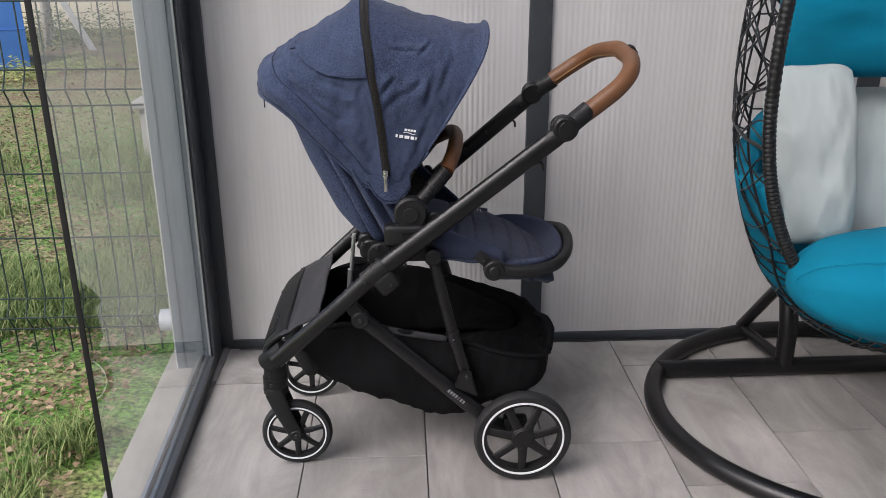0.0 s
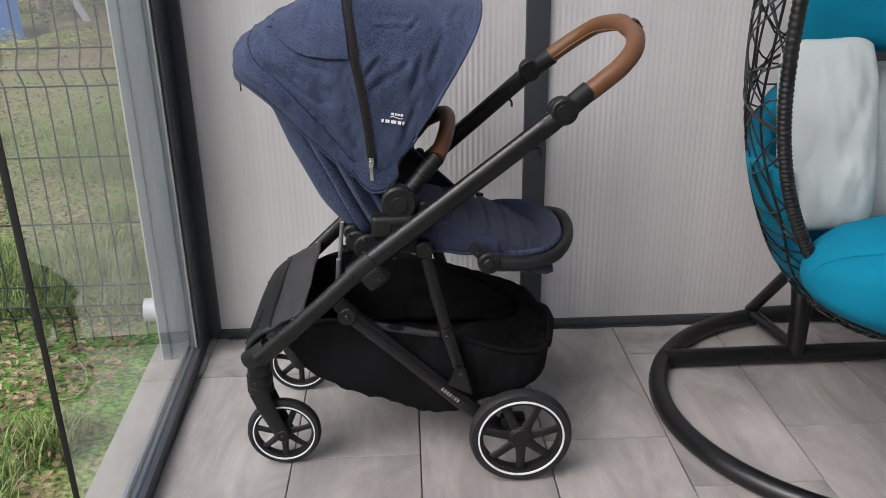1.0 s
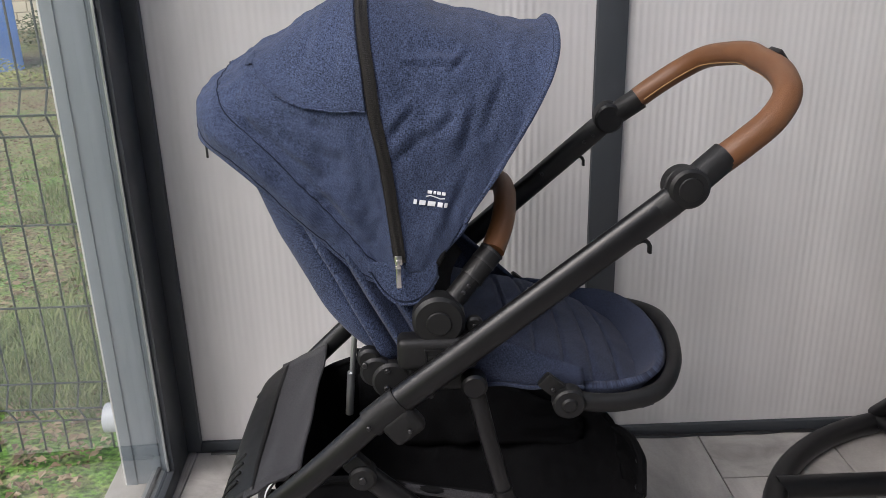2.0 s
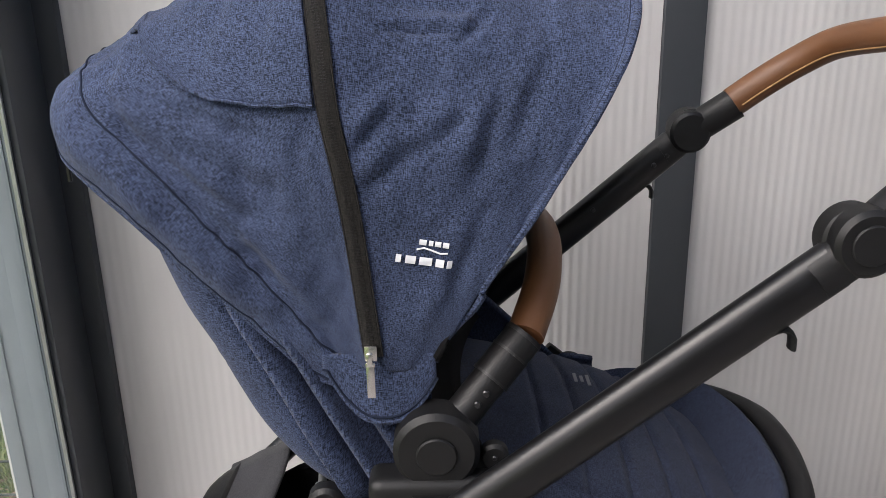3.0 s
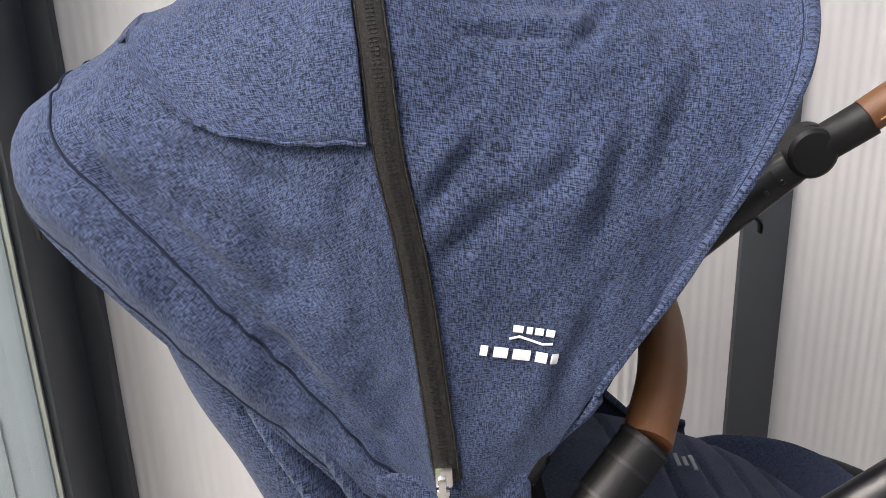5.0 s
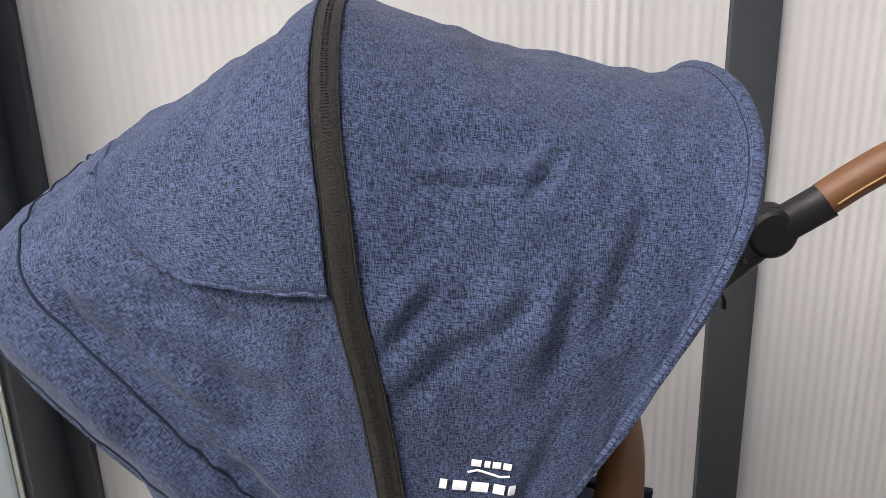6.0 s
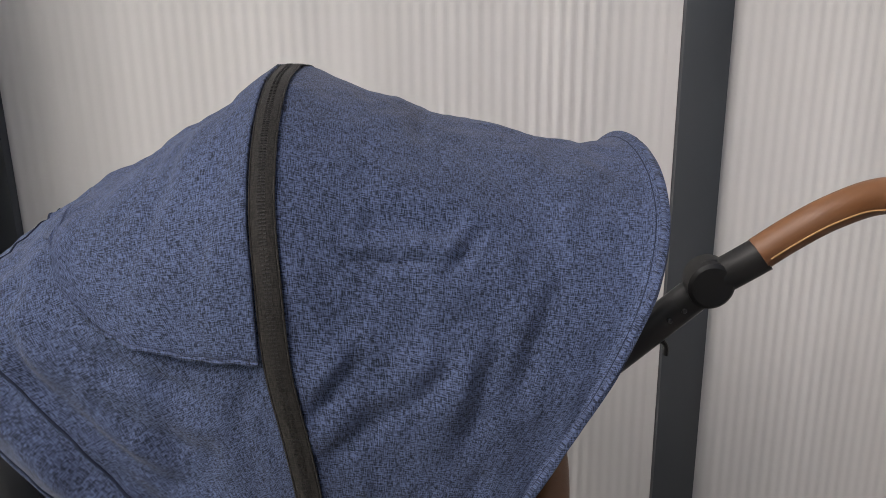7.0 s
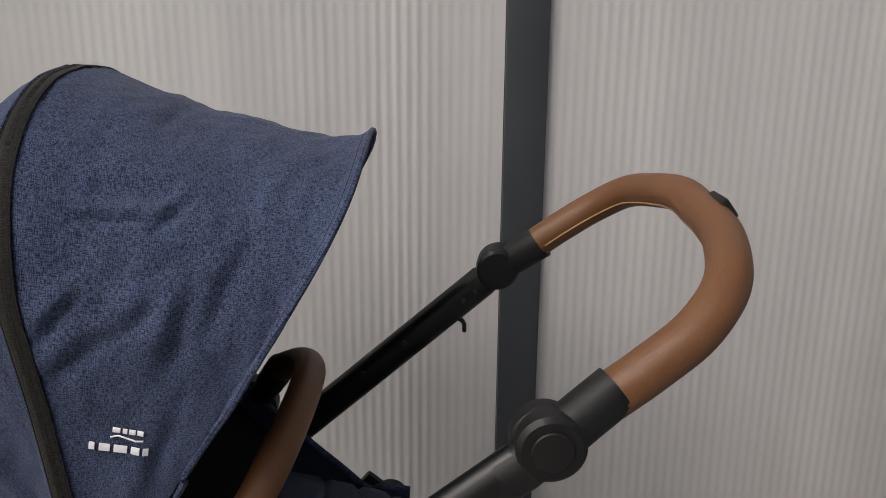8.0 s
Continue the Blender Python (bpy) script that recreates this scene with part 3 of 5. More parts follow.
def low_plants(name, label, spots, material, count, reach, height, size, seed):
    """Clumps of small leaves on thin stems, uneven in outline."""
    rng = random.Random(seed)
    v, f = [], []
    for x, y, k in spots:
        for _ in range(int(count * k)):
            a, q = rng.random() * 6.283, rng.random() ** 0.6
            px, py = x + math.cos(a) * q * reach * k, y + math.sin(a) * q * reach * k
            pz = ground_z(px, py) + 0.01 + height * rng.random() * (1.1 - q * 0.8)
            b = rng.random() * 6.283
            d = Vector((math.cos(b), math.sin(b), rng.uniform(-0.5, 0.5)))
            s = Vector((-d.y, d.x, rng.uniform(-0.4, 0.4)))
            w = size * rng.uniform(0.5, 1.2)
            p, n0 = Vector((px, py, pz)), len(v)
            v += [p - d * w, p - s * w * 0.45, p + d * w, p + s * w * 0.45]
            f += [(n0, n0 + 1, n0 + 2), (n0, n0 + 2, n0 + 3)]
    me = bpy.data.meshes.new(name)
    me.from_pydata([tuple(q) for q in v], [], f)
    me.materials.append(material)
    tagged(new(name, me), label, "plants", kind="stuff")


low_plants("ground_plants", "low yellow-green plants among the fallen leaves", [(-4.12, 9.1, 1.0), (-3.88, 8.8, 0.7), (-4.31, 7.6, 1.0), (-4.43, 8.0, 0.8), (-4.12, 8.4, 0.6), (-4.74, 8.5, 0.7), (-3.54, 9.5, 0.4)], M_HERB, 230, 0.42, 0.20, 0.034, 21)
low_plants("ivy", "dark ivy and scrub round the tree trunks", [(-5.51, 11.4, 1.1), (-5.84, 12.4, 1.2), (-4.98, 12.0, 0.9), (-5.27, 13.5, 1.3), (-4.41, 13.8, 1.1), (-4.12, 12.8, 0.7), (-6.32, 13.7, 1.3)], M_IVY, 420, 0.55, 0.55, 0.045, 22)


# ---------------------------------------------------------------- the stroller
stroller = thing("stroller", "navy melange baby stroller with black frame and cognac handlebar", "stroller")


def both(fn):
    for s in (-1, 1):
        fn(s)


# canopy hoops, near half from foot to crown
H_ZIP = [(-0.05, -0.212, 0.745), (-0.0553, -0.216, 0.7629), (-0.0657, -0.22, 0.8708), (-0.072, -0.222, 0.9197), (-0.081, -0.219, 0.9696), (-0.086, -0.206, 1.0174), (-0.092, -0.178, 1.0618), (-0.096, -0.13, 1.1005), (-0.098, -0.07, 1.1253), (-0.099, 0, 1.133)]
H_MID = [(-0.015, -0.209, 0.745), (-0.006, -0.214, 0.775), (0.009, -0.214, 0.86), (0.021, -0.212, 0.915), (0.026, -0.208, 0.955), (0.026, -0.19, 1.0057), (0.024, -0.16, 1.042), (0.022, -0.115, 1.0693), (0.02, -0.06, 1.0877), (0.018, 0, 1.095)]
H_PRE = [(0.0, -0.207, 0.75), (0.0203, -0.21, 0.7901), (0.0527, -0.209, 0.8582), (0.0773, -0.206, 0.9053), (0.1002, -0.2, 0.9528), (0.116, -0.18, 0.9989), (0.125, -0.142, 1.0329), (0.131, -0.095, 1.0539), (0.134, -0.045, 1.065), (0.135, 0, 1.07)]
H_BRIM = [(0.0, -0.205, 0.758), (0.0267, -0.207, 0.8001), (0.0673, -0.207, 0.8582), (0.0995, -0.205, 0.9083), (0.1293, -0.2, 0.9556), (0.156, -0.18, 0.9994), (0.173, -0.142, 1.033), (0.18, -0.095, 1.0547), (0.182, -0.045, 1.0653), (0.182, 0, 1.068)]
H_SEAM = [(-0.062, -0.206, 0.742), (-0.094, -0.206, 0.7657), (-0.125, -0.206, 0.8053), (-0.16, -0.206, 0.848), (-0.19, -0.205, 0.8807), (-0.217, -0.202, 0.9133), (-0.25, -0.192, 0.943), (-0.283, -0.172, 0.9727), (-0.299, -0.12, 1.0003), (-0.303, 0, 1.015)]
H_HEM = [(-0.070, -0.203, 0.722), (-0.105, -0.202, 0.735), (-0.140, -0.201, 0.768), (-0.177, -0.200, 0.806), (-0.220, -0.198, 0.847), (-0.252, -0.195, 0.880), (-0.290, -0.178, 0.908), (-0.325, -0.140, 0.924), (-0.340, -0.090, 0.932), (-0.345, 0, 0.936)]
NS = 170


def shifted(h, dx):
    return [(x + dx, y, z) for x, y, z in h]


def bulged(a, b, t, out):
    """A hoop between two others, pushed outwards from the canopy's middle."""
    res = []
    for p, q in zip(a, b):
        p = Vector(p).lerp(Vector(q), t)
        c = Vector((-0.08, 0, 0.80))
        d = (p - c)
        d.normalize()
        k = min(1.0, max(0.0, (p.z - 0.76) / 0.1))
        res.append(p + d * out * k)
    return res


H_BACK = bulged(H_SEAM, H_HEM, 0.45, 0.016)
H_REAR = bulged(H_SEAM, H_ZIP, 0.5, -0.003)


def crumple(i, j, p, amp, seed):
    """Slack cloth: broad folds that fan out from the foot, and finer puckers."""
    a = 0.6 * noise.noise(Vector((p.x * 16 + seed, p.y * 6, p.z * 9)))
    b = 0.45 * noise.noise(Vector((p.x * 30, p.y * 9 + seed, p.z * 24)))
    c = 0.26 * noise.noise(Vector((p.x * 70, p.y * 40, p.z * 55 + seed)))
    edge = min(1.0, 8 * min(i, 1 - i))
    return amp * edge * (a + b + c)


def fold_line(p, a, b, deep, wide):
    """A soft crease between two places of the side, cut from above and swollen below."""
    if p.y > 0:
        return 0.0
    ax, az, bx, bz = a[0], a[1], b[0], b[1]
    dx, dz = bx - ax, bz - az
    n2 = dx * dx + dz * dz
    t = ((p.x - ax) * dx + (p.z - az) * dz) / n2
    if t < 0 or t > 1:
        return 0.0
    d = ((p.x - ax) * dz - (p.z - az) * dx) / math.sqrt(n2)
    fade = math.sin(math.pi * t) ** 0.6
    return 1.4 * deep * fade * (-math.exp(-(d / wide) ** 2) + 0.6 * math.exp(-((d + 1.8 * wide) / (1.3 * wide)) ** 2))


CREASES = [((-0.042, 1.033), (0.036, 1.022), 0.0032, 0.0034), ((0.02, 1.012), (0.052, 1.040), 0.003, 0.005),
           ((-0.062, 0.935), (-0.028, 0.975), 0.0035, 0.006), ((-0.055, 0.905), (-0.005, 0.945), 0.003, 0.007),
           ((0.035, 0.905), (0.060, 0.985), 0.004, 0.008), ((-0.01, 0.93), (0.03, 0.965), 0.003, 0.008), ((0.005, 0.79), (0.05, 0.90), 0.0025, 0.008),
           ((-0.03, 1.055), (0.05, 1.035), 0.0028, 0.006), ((0.06, 0.93), (0.10, 1.01), 0.0025, 0.008)]

grid = loft([mirrored(h, NS) for h in (shifted(H_ZIP, 0.010), H_MID, H_PRE, H_BRIM)], 110)
grid = push(grid, lambda i, j, p: crumple(i, j, p, 0.0070, 1.0) + 0.0016 * math.exp(-i / 0.10) * math.sin(j * 150 + 5 * rid(p, 20)) * (0.4 + rid(p, 9, 3)) + sum(fold_line(p, *c) for c in CREASES) + 0.004 * math.exp(-((1 - i) / 0.05) ** 2))
canopy = dark_inner(thicken(part("canopy_front", grid_mesh(grid), M_NAVY, stroller, "navy melange sun canopy, creased"), 0.003), M_BLACK_CLOTH)
front_grid = grid
grid = loft([mirrored(h, NS) for h in (H_SEAM, H_REAR, shifted(H_ZIP, -0.006))], 90)
RCREASE = [((-0.258, 0.958), (-0.150, 0.880), 0.0042, 0.006), ((-0.225, 0.975), (-0.125, 0.945), 0.0028, 0.006), ((-0.20, 0.905), (-0.10, 0.80), 0.003, 0.007), ((-0.24, 0.955), (-0.12, 0.90), 0.003, 0.010), ((-0.27, 0.985), (-0.235, 0.94), 0.003, 0.006), ((-0.165, 0.87), (-0.09, 0.775), 0.0025, 0.006), ((-0.26, 0.965), (-0.20, 0.925), 0.003, 0.008)]
grid = push(grid, lambda i, j, p: crumple(i, j, p, 0.0080, 4.0) + 0.0022 * math.exp(-i / 0.10) * math.sin(j * 210 + 5 * rid(p, 20)) * (0.5 + rid(p, 11, 3)) + sum(fold_line(p, *c) for c in RCREASE))
rear_grid = grid
rear = dark_inner(thicken(part("canopy_rear", grid_mesh(grid), M_NAVY, stroller), 0.003), M_BLACK_CLOTH)
grid = loft([mirrored(h, NS) for h in (H_HEM, H_BACK, H_SEAM)], 30)
grid = push(grid, lambda i, j, p: crumple(i, j, p, 0.0075, 9.0))
hem_grid = grid
dark_inner(thicken(part("canopy_back_panel", grid_mesh(grid), M_NAVY, stroller), 0.003), M_BLACK_CLOTH)


def lifted(grid, row, off=0.0015):
    nr = normals(grid)
    return [p + nr[row][j] * off for j, p in enumerate(grid[row])]


def seam(parent, line, r=0.0016, name="piping", material=M_NAVY):
    bm = tube(line, r, seg=6, straight=True, up=(0.3, 0.2, 1))
    lay = bm.loops.layers.uv.new("UVMap")
    for f in bm.faces:
        for lp in f.loops:
            lp[lay].uv = (lp.vert.co.x + 0.6 * lp.vert.co.y, lp.vert.co.z)
    part(name, bm, material, parent)


seam(rear, lifted(rear_grid, 0, 0.0002), 0.0010, "seam_groove", M_SEAM)
seam(canopy, lifted(front_grid, 109, -0.0015), 0.0032, "brim_binding")
seam(canopy, lifted(front_grid, 104, -0.0002), 0.0005, "hem_stitching", M_SEAM)
seam(rear, lifted(hem_grid, 0, -0.001), 0.0022, "hem_binding")
seam(rear, lifted(hem_grid, 4, 0.0002), 0.0009, "hem_stitching", M_SEAM)


def vent_flap():
    """The loose flap over the rear panel, with its curved lower edge."""
    edge = [(-0.243, 1.024), (-0.236, 1.012), (-0.222, 0.997), (-0.200, 0.984), (-0.170, 0.976), (-0.135, 0.973), (-0.06, 0.976)]

    def low(x):
        for (a, za), (b, zb) in zip(edge, edge[1:]):
            if x <= b:
                return za + (zb - za) * max(0.0, (x - a) / (b - a))
        return edge[-1][1]

    rows = []
    half = len(rear_grid[0]) // 2
    nr = normals(rear_grid)
    for i in range(17, len(rear_grid)):
        src = rear_grid[i]
        s = next((j for j in range(half) if src[j].z >= min(low(src[j].x), src[half].z - 0.014)), half - 4)
        z0, z1, zt = src[s - 1].z, src[s].z, min(low(src[s].x), src[half].z - 0.014)
        s = s - 1 + (zt - z0) / max(1e-6, z1 - z0)
        k = (i - 17) / (len(rear_grid) - 18)
        row = []
        for j in range(49):
            x = s + (half - s) * j / 48
            q = min(int(x), half - 1)
            lift = 0.0012 + 0.0010 * min(1, 14 * k) + 0.0055 * min(1, 12 * k) * (1 - 0.8 * min(1, j / 30)) * (0.5 + 0.5 * min(1, 6 * (1 - k)))
            row.append(src[q].lerp(src[q + 1], x - q) + nr[i][q] * lift)
        rows.append(row + [Vector((p.x, -p.y, p.z)) for p in row[-2::-1]])
    return rows


flap_grid = vent_flap()
flap = thicken(part("vent_flap", grid_mesh(flap_grid), M_NAVY, stroller), 0.0022)
seam(flap, [r[0] for r in flap_grid[9:]], 0.0014, "flap_hem")


def zip_strip():
    """Zip tape over the crown, with its coil down the middle."""
    rows = []
    a, b = mirrored(shifted(H_ZIP[1:], -0.0050), 90), mirrored(shifted(H_ZIP[1:], 0.0105), 90)
    c = Vector((-0.08, 0, 0.85))
    for k in range(9):
        t = k / 8
        lift = 0.0012 + 0.0015 * math.sin(math.pi * t)
        rows.append([p.lerp(q, t) + (p.lerp(q, t) - c).normalized() * lift + Vector((0, -0.001 if p.y < -0.1 else (0.001 if p.y > 0.1 else 0), 0)) for p, q in zip(a, b)])
    return rows


zg = zip_strip()
zip_part = thicken(part("zip_tape", grid_mesh(zg), M_ZIP, stroller, "black zip tape"), 0.003)
coil = crom([p for p in zg[4]], 420)
for sgn in (-1, 1):
    bm = bmesh.new()
    for i in range(2, 209, 1):
        p, d = coil[i], (coil[i + 1] - coil[i - 1]).normalized()
        s = Vector((1, 0, 0)) - d * d.x
        s.normalize()
        o = d.cross(s)
        if o.y > 0 and p.y < 0:
            o = -o
        m = Matrix.Translation(p + s * 0.0013 * sgn + o * 0.0002) @ Matrix((s, d, o)).transposed().to_4x4()
        bmesh.ops.create_cube(bm, size=1.0, matrix=m @ Matrix.Diagonal((0.0018, 0.0007, 0.0006, 1)))
    part("zip_teeth", bm, M_PLASTIC, zip_part, smooth=False)
for k in (0, 8):
    seam(zip_part, [p for p in zg[k]], 0.0007, "zip_edge", M_ZIP)
slider = part("zip_slider", join(box(-0.0545, -0.2205, 0.767, 0.0115, 0.006, 0.015, 0.0025), box(-0.0555, -0.224, 0.763, 0.005, 0.005, 0.010, 0.001)), M_STEEL, zip_part, "shiny nickel zip slider")
part("zip_pull", join(box(-0.0552, -0.2245, 0.7420, 0.0072, 0.0018, 0.031, 0.0008), box(-0.0552, -0.2245, 0.7575, 0.0082, 0.0020, 0.004, 0.0008)), M_STEEL, zip_part, "shiny nickel zip pull")
both(lambda s: part("back_zip_pull", box(-0.3195, 0.142 * s, 0.912, 0.003, 0.004, 0.022, 0.001), M_SCREW, rear))


def printed_mark():
    """The white mark on the canopy's side: two rows of plain blocks and a swoosh between them."""
    bm = bmesh.new()
    ax, az = Vector((0.985, 0, -0.17)), Vector((0.17, 0, 0.985))
    o = Vector((-0.0325, 0, 0.848))

    def surf(x, z):
        best, y = 9, -0.2
        for row in front_grid[::2]:
            for p in row[17:119:2]:
                d = (p.x - x) ** 2 + (p.z - z) ** 2
                if d < best:
                    best, y = d, p.y
        return y

    y_cache = {}

    def at(a, b):
        q = o + ax * a + az * b
        k = (round(q.x * 200), round(q.z * 200))
        if k not in y_cache:
            y_cache[k] = surf(q.x, q.z)
        return Vector((q.x, y_cache[k] - 0.0016, q.z))

    def stroke(pts, w):
        line = [at(*p) for p in pts]
        sweep(bm, line, w, straight=True, seg=6, r2=0.0006, up=(0, 1, 0))

    # two rows of plain blocks
    for a, b in ((0.001, 0.006), (0.009, 0.018), (0.0205, 0.0315), (0.034, 0.0415), (0.0435, 0.048)):
        stroke([(a + 0.0003, 0.0028), (b - 0.0003, 0.0028)], 0.0034)
    for a, b in ((0.0185, 0.0245), (0.0265, 0.0300), (0.0315, 0.0365), (0.0380, 0.0430)):
        stroke([(a, 0.0185), (b, 0.0185)], 0.0023)
    stroke([(0.0172, 0.0118), (0.023, 0.0138), (0.030, 0.0125), (0.037, 0.0108), (0.043, 0.0118)], 0.0008)
    return bm


part("printed_mark", printed_mark(), M_PRINT, canopy, "small white printed mark")


# fabric tab under the zip's end
def tab(s):
    rows = []
    for i in range(13):
        t = i / 12
        row = []
        for j in range(25):
            a = j / 24
            x = -0.098 + 0.098 * a
            low = 0.745 - (0.048 * (max(0.0, 1 - abs(2 * a - 1.08) ** 2.4)))
            z = 0.760 + (low - 0.760) * t
            row.append(Vector((x, s * (0.2065 + 0.0045 * math.sin(math.pi * a) * (0.5 + t) + 0.002 * rid((x, 0, z), 40)), z)))
        rows.append(row if s < 0 else row[::-1])
    ob = thicken(part("canopy_tab", grid_mesh(rows), M_NAVY, stroller), 0.004, 0)
    seam(ob, [p + Vector((0, 0.001 * s, 0)) for p in rows[-1]], 0.0026, "tab_binding")
    seam(ob, [p + Vector((0, 0.003 * s, 0)) for p in rows[-2]], 0.0011, "tab_stitching", M_SEAM)


both(tab)


# seat shell: cloth back under the canopy
def seat_back():
    levels = [(0.915, -0.300, 0.180), (0.870, -0.262, 0.184), (0.815, -0.240, 0.186), (0.732, -0.203, 0.187), (0.650, -0.156, 0.187), (0.610, -0.122, 0.184), (0.596, -0.082, 0.175)]
    rows = []
    fine = crom([(u, w, z) for z, u, w in levels], 100)
    for p in fine:
        u, w, z = p
        fr = min(-0.005, u + 0.30 - 0.35 * (z - 0.60))
        fr = max(fr, u + 0.07)
        half = [(fr, -w * 0.98, z + 0.00), (u + (fr - u) * 0.55, -w, z), (u + 0.055, -w, z), (u + 0.012, -w * 0.88, z), (u, -w * 0.65, z), (u - 0.004, 0, z)]
        rows.append(mirrored(half, 110))
    rows = rows[::-1]

    def fold(i, j, p):
        side = 1.0 if abs(p.y) > 0.15 else 0.35
        q = p.x + 0.50 * (p.z - 0.6)
        pleat = sum(d * (1.2 * math.exp(-((q - c - 0.011) / 0.010) ** 2) - math.exp(-((q - c) / 0.006) ** 2)) for c, d in ((-0.085, 0.010), (-0.055, 0.013), (-0.020, 0.009)))
        return side * (pleat * min(1.0, max(0.0, (0.86 - p.z) / 0.08)) * 1.25 + 0.004 * rid(p, 14, 3))
    rows = push(rows, fold)
    return rows


sb = seat_back()
back_cloth = thicken(part("seat_back", grid_mesh(sb), M_NAVY, stroller, "navy cloth back of the seat, in folds"), 0.004, 0)


def pad(rows, name, material, t=0.01, label=""):
    return thicken(part(name, grid_mesh(rows), material, stroller, label), t, -1)


def sheet(fn, nu, nv):
    return [[Vector(fn(i / (nu - 1), j / (nv - 1))) for j in range(nv)] for i in range(nu)]


# inside: backrest pad, seat pad, quilted leg rest
def backrest(a, b):
    v = (b - 0.5) * 0.36
    return (-0.235 + 0.25 * (1 - a) + 0.03 * (v / 0.18) ** 2, v, 0.62 + 0.27 * a + 0.004 * math.sin(a * 30))


# backrest coloured black for the deep shade under the canopy
pad(sheet(backrest, 20, 20), "backrest_pad", M_BLACK_CLOTH, 0.012)


def quilt(a, b):
    v = (b - 0.5) * 2
    u = 0.0 + 0.345 * a
    w = 0.190 - 0.055 * max(0, (u - 0.25) / 0.1) ** 2
    z = 0.626 - 0.080 * a - 0.11 * max(0, a - 0.45) ** 1.5 - 0.012 * v * v - 0.016 * abs(v) ** 6
    groove = 0.0
    for g in (0.10, 0.145, 0.190, 0.235, 0.280):
        gu = g + 0.012 * (1 - v * v)
        groove -= 0.0065 * math.exp(-((u - gu) / 0.0045) ** 2)
    return (u, v * w, z + groove + 0.002 * rid((u, v * w, 0), 30))


pad(sheet(quilt, 120, 40), "seat_pad", M_NAVY_IN, 0.02, "quilted navy seat pad and leg rest")


def bucket(s):
    """Cloth side of the seat between the hinge and the leg-rest pivot."""
    def f(a, b):
        u = -0.03 + 0.245 * a
        top = 0.664 - 0.090 * a ** 1.1 if s < 0 else max(0.530, 0.745 - 0.238 * a)
        low = 0.566 - 0.020 * a + 0.002 * math.sin(a * 16)
        z = low + (top - low) * b
        y = s * (0.203 - 0.010 * b + 0.004 * rid((u, 0, z), 20) + 0.006 * math.sin(b * 3.14))
        return (u, y, z)
    rows = sheet(f, 24, 14)
    ob = pad(rows if s < 0 else [r[::-1] for r in rows], "seat_side", M_NAVY_IN, 0.008)
    seam(ob, [r[0] + Vector((0, 0.003 * s, 0)) for r in rows], 0.0035, "side_hem", M_NAVY_IN)


both(bucket)
for k, w in enumerate((0.010, 0.007, 0.012)):
    part("printed_strokes", box(0.166 + 0.008 * k, 0.055, 0.5965 - 0.0020 * k, 0.004, w * 2.2, 0.0012, 0.0004), M_GREYPRINT, stroller, "small grey printed strokes")


def toe_wall():
    """Raised cloth wall round the end of the leg rest."""
    ring = [(0.185, -0.190, 0), (0.265, -0.198, 0), (0.325, -0.175, 0), (0.362, -0.110, 0), (0.374, 0, 0), (0.362, 0.110, 0), (0.325, 0.175, 0), (0.265, 0.198, 0), (0.185, 0.190, 0)]
    line = crom(ring, 60)
    rows = []
    for k in range(7):
        t = k / 6
        rows.append([Vector((p.x - 0.045 * (1 - t) * max(0, (p.x - 0.2) / 0.17), p.y * (0.86 + 0.14 * t), 0.494 + (0.050 + 0.006 * max(0, (p.x - 0.2) / 0.17)) * t - 0.012 * max(0.0, p.y / 0.2) + 0.002 * rid(p, 25, k))) for p in line])
    return rows


thicken(part("toe_wall", grid_mesh(toe_wall()), M_NAVY_IN, stroller), 0.012, 0)
RING = [(0.185, -0.222, 0.545), (0.2158, -0.228, 0.535), (0.2739, -0.226, 0.532), (0.3319, -0.205, 0.538), (0.371, -0.14, 0.544), (0.39, -0.06, 0.548), (0.3921, 0, 0.549), (0.39, 0.06, 0.539), (0.371, 0.14, 0.518), (0.3319, 0.205, 0.4982), (0.2739, 0.226, 0.4891), (0.2158, 0.228, 0.4918), (0.185, 0.222, 0.5027)]
part("leg_rest_rim", tube(RING, 0.012, n=70, r2=0.015, up=(0, 0, 1)), M_PLASTIC, stroller, "black leatherette leg-rest rim")
rl = crom(RING, 60)
thicken(part("leg_rest_shell", grid_mesh([[Vector((0.23 + (p.x - 0.23) * (1 - 0.5 * t), p.y * (1 - 0.95 * t), p.z - 0.006 - 0.036 * math.sin(min(1, t * 3) * 1.57))) for p in rl] for t in (k / 9 for k in range(10))]), M_NAVY_IN, stroller), 0.004, 0)
part("seat_base", box(0.05, 0, 0.566, 0.18, 0.34, 0.022, 0.008), M_PLASTIC, stroller)


def pivot(s):
    dz = -0.022 if s > 0 else 0.0
    p = part("leg_rest_pivot", join(disc(0.187, 0.232 * s, 0.540 + dz, 0.024, 0.026), disc(0.187, 0.246 * s, 0.540 + dz, 0.012, 0.006), box(0.168, 0.226 * s, 0.560 + dz, 0.05, 0.014, 0.026, 0.005, Matrix.Rotation(radians(40), 4, "Y"))), M_PLASTIC, stroller)
    part("screw", disc(0.163, 0.236 * s, 0.562 + dz, 0.003, 0.004, 0.001, 12), M_SCREW, p)


both(pivot)


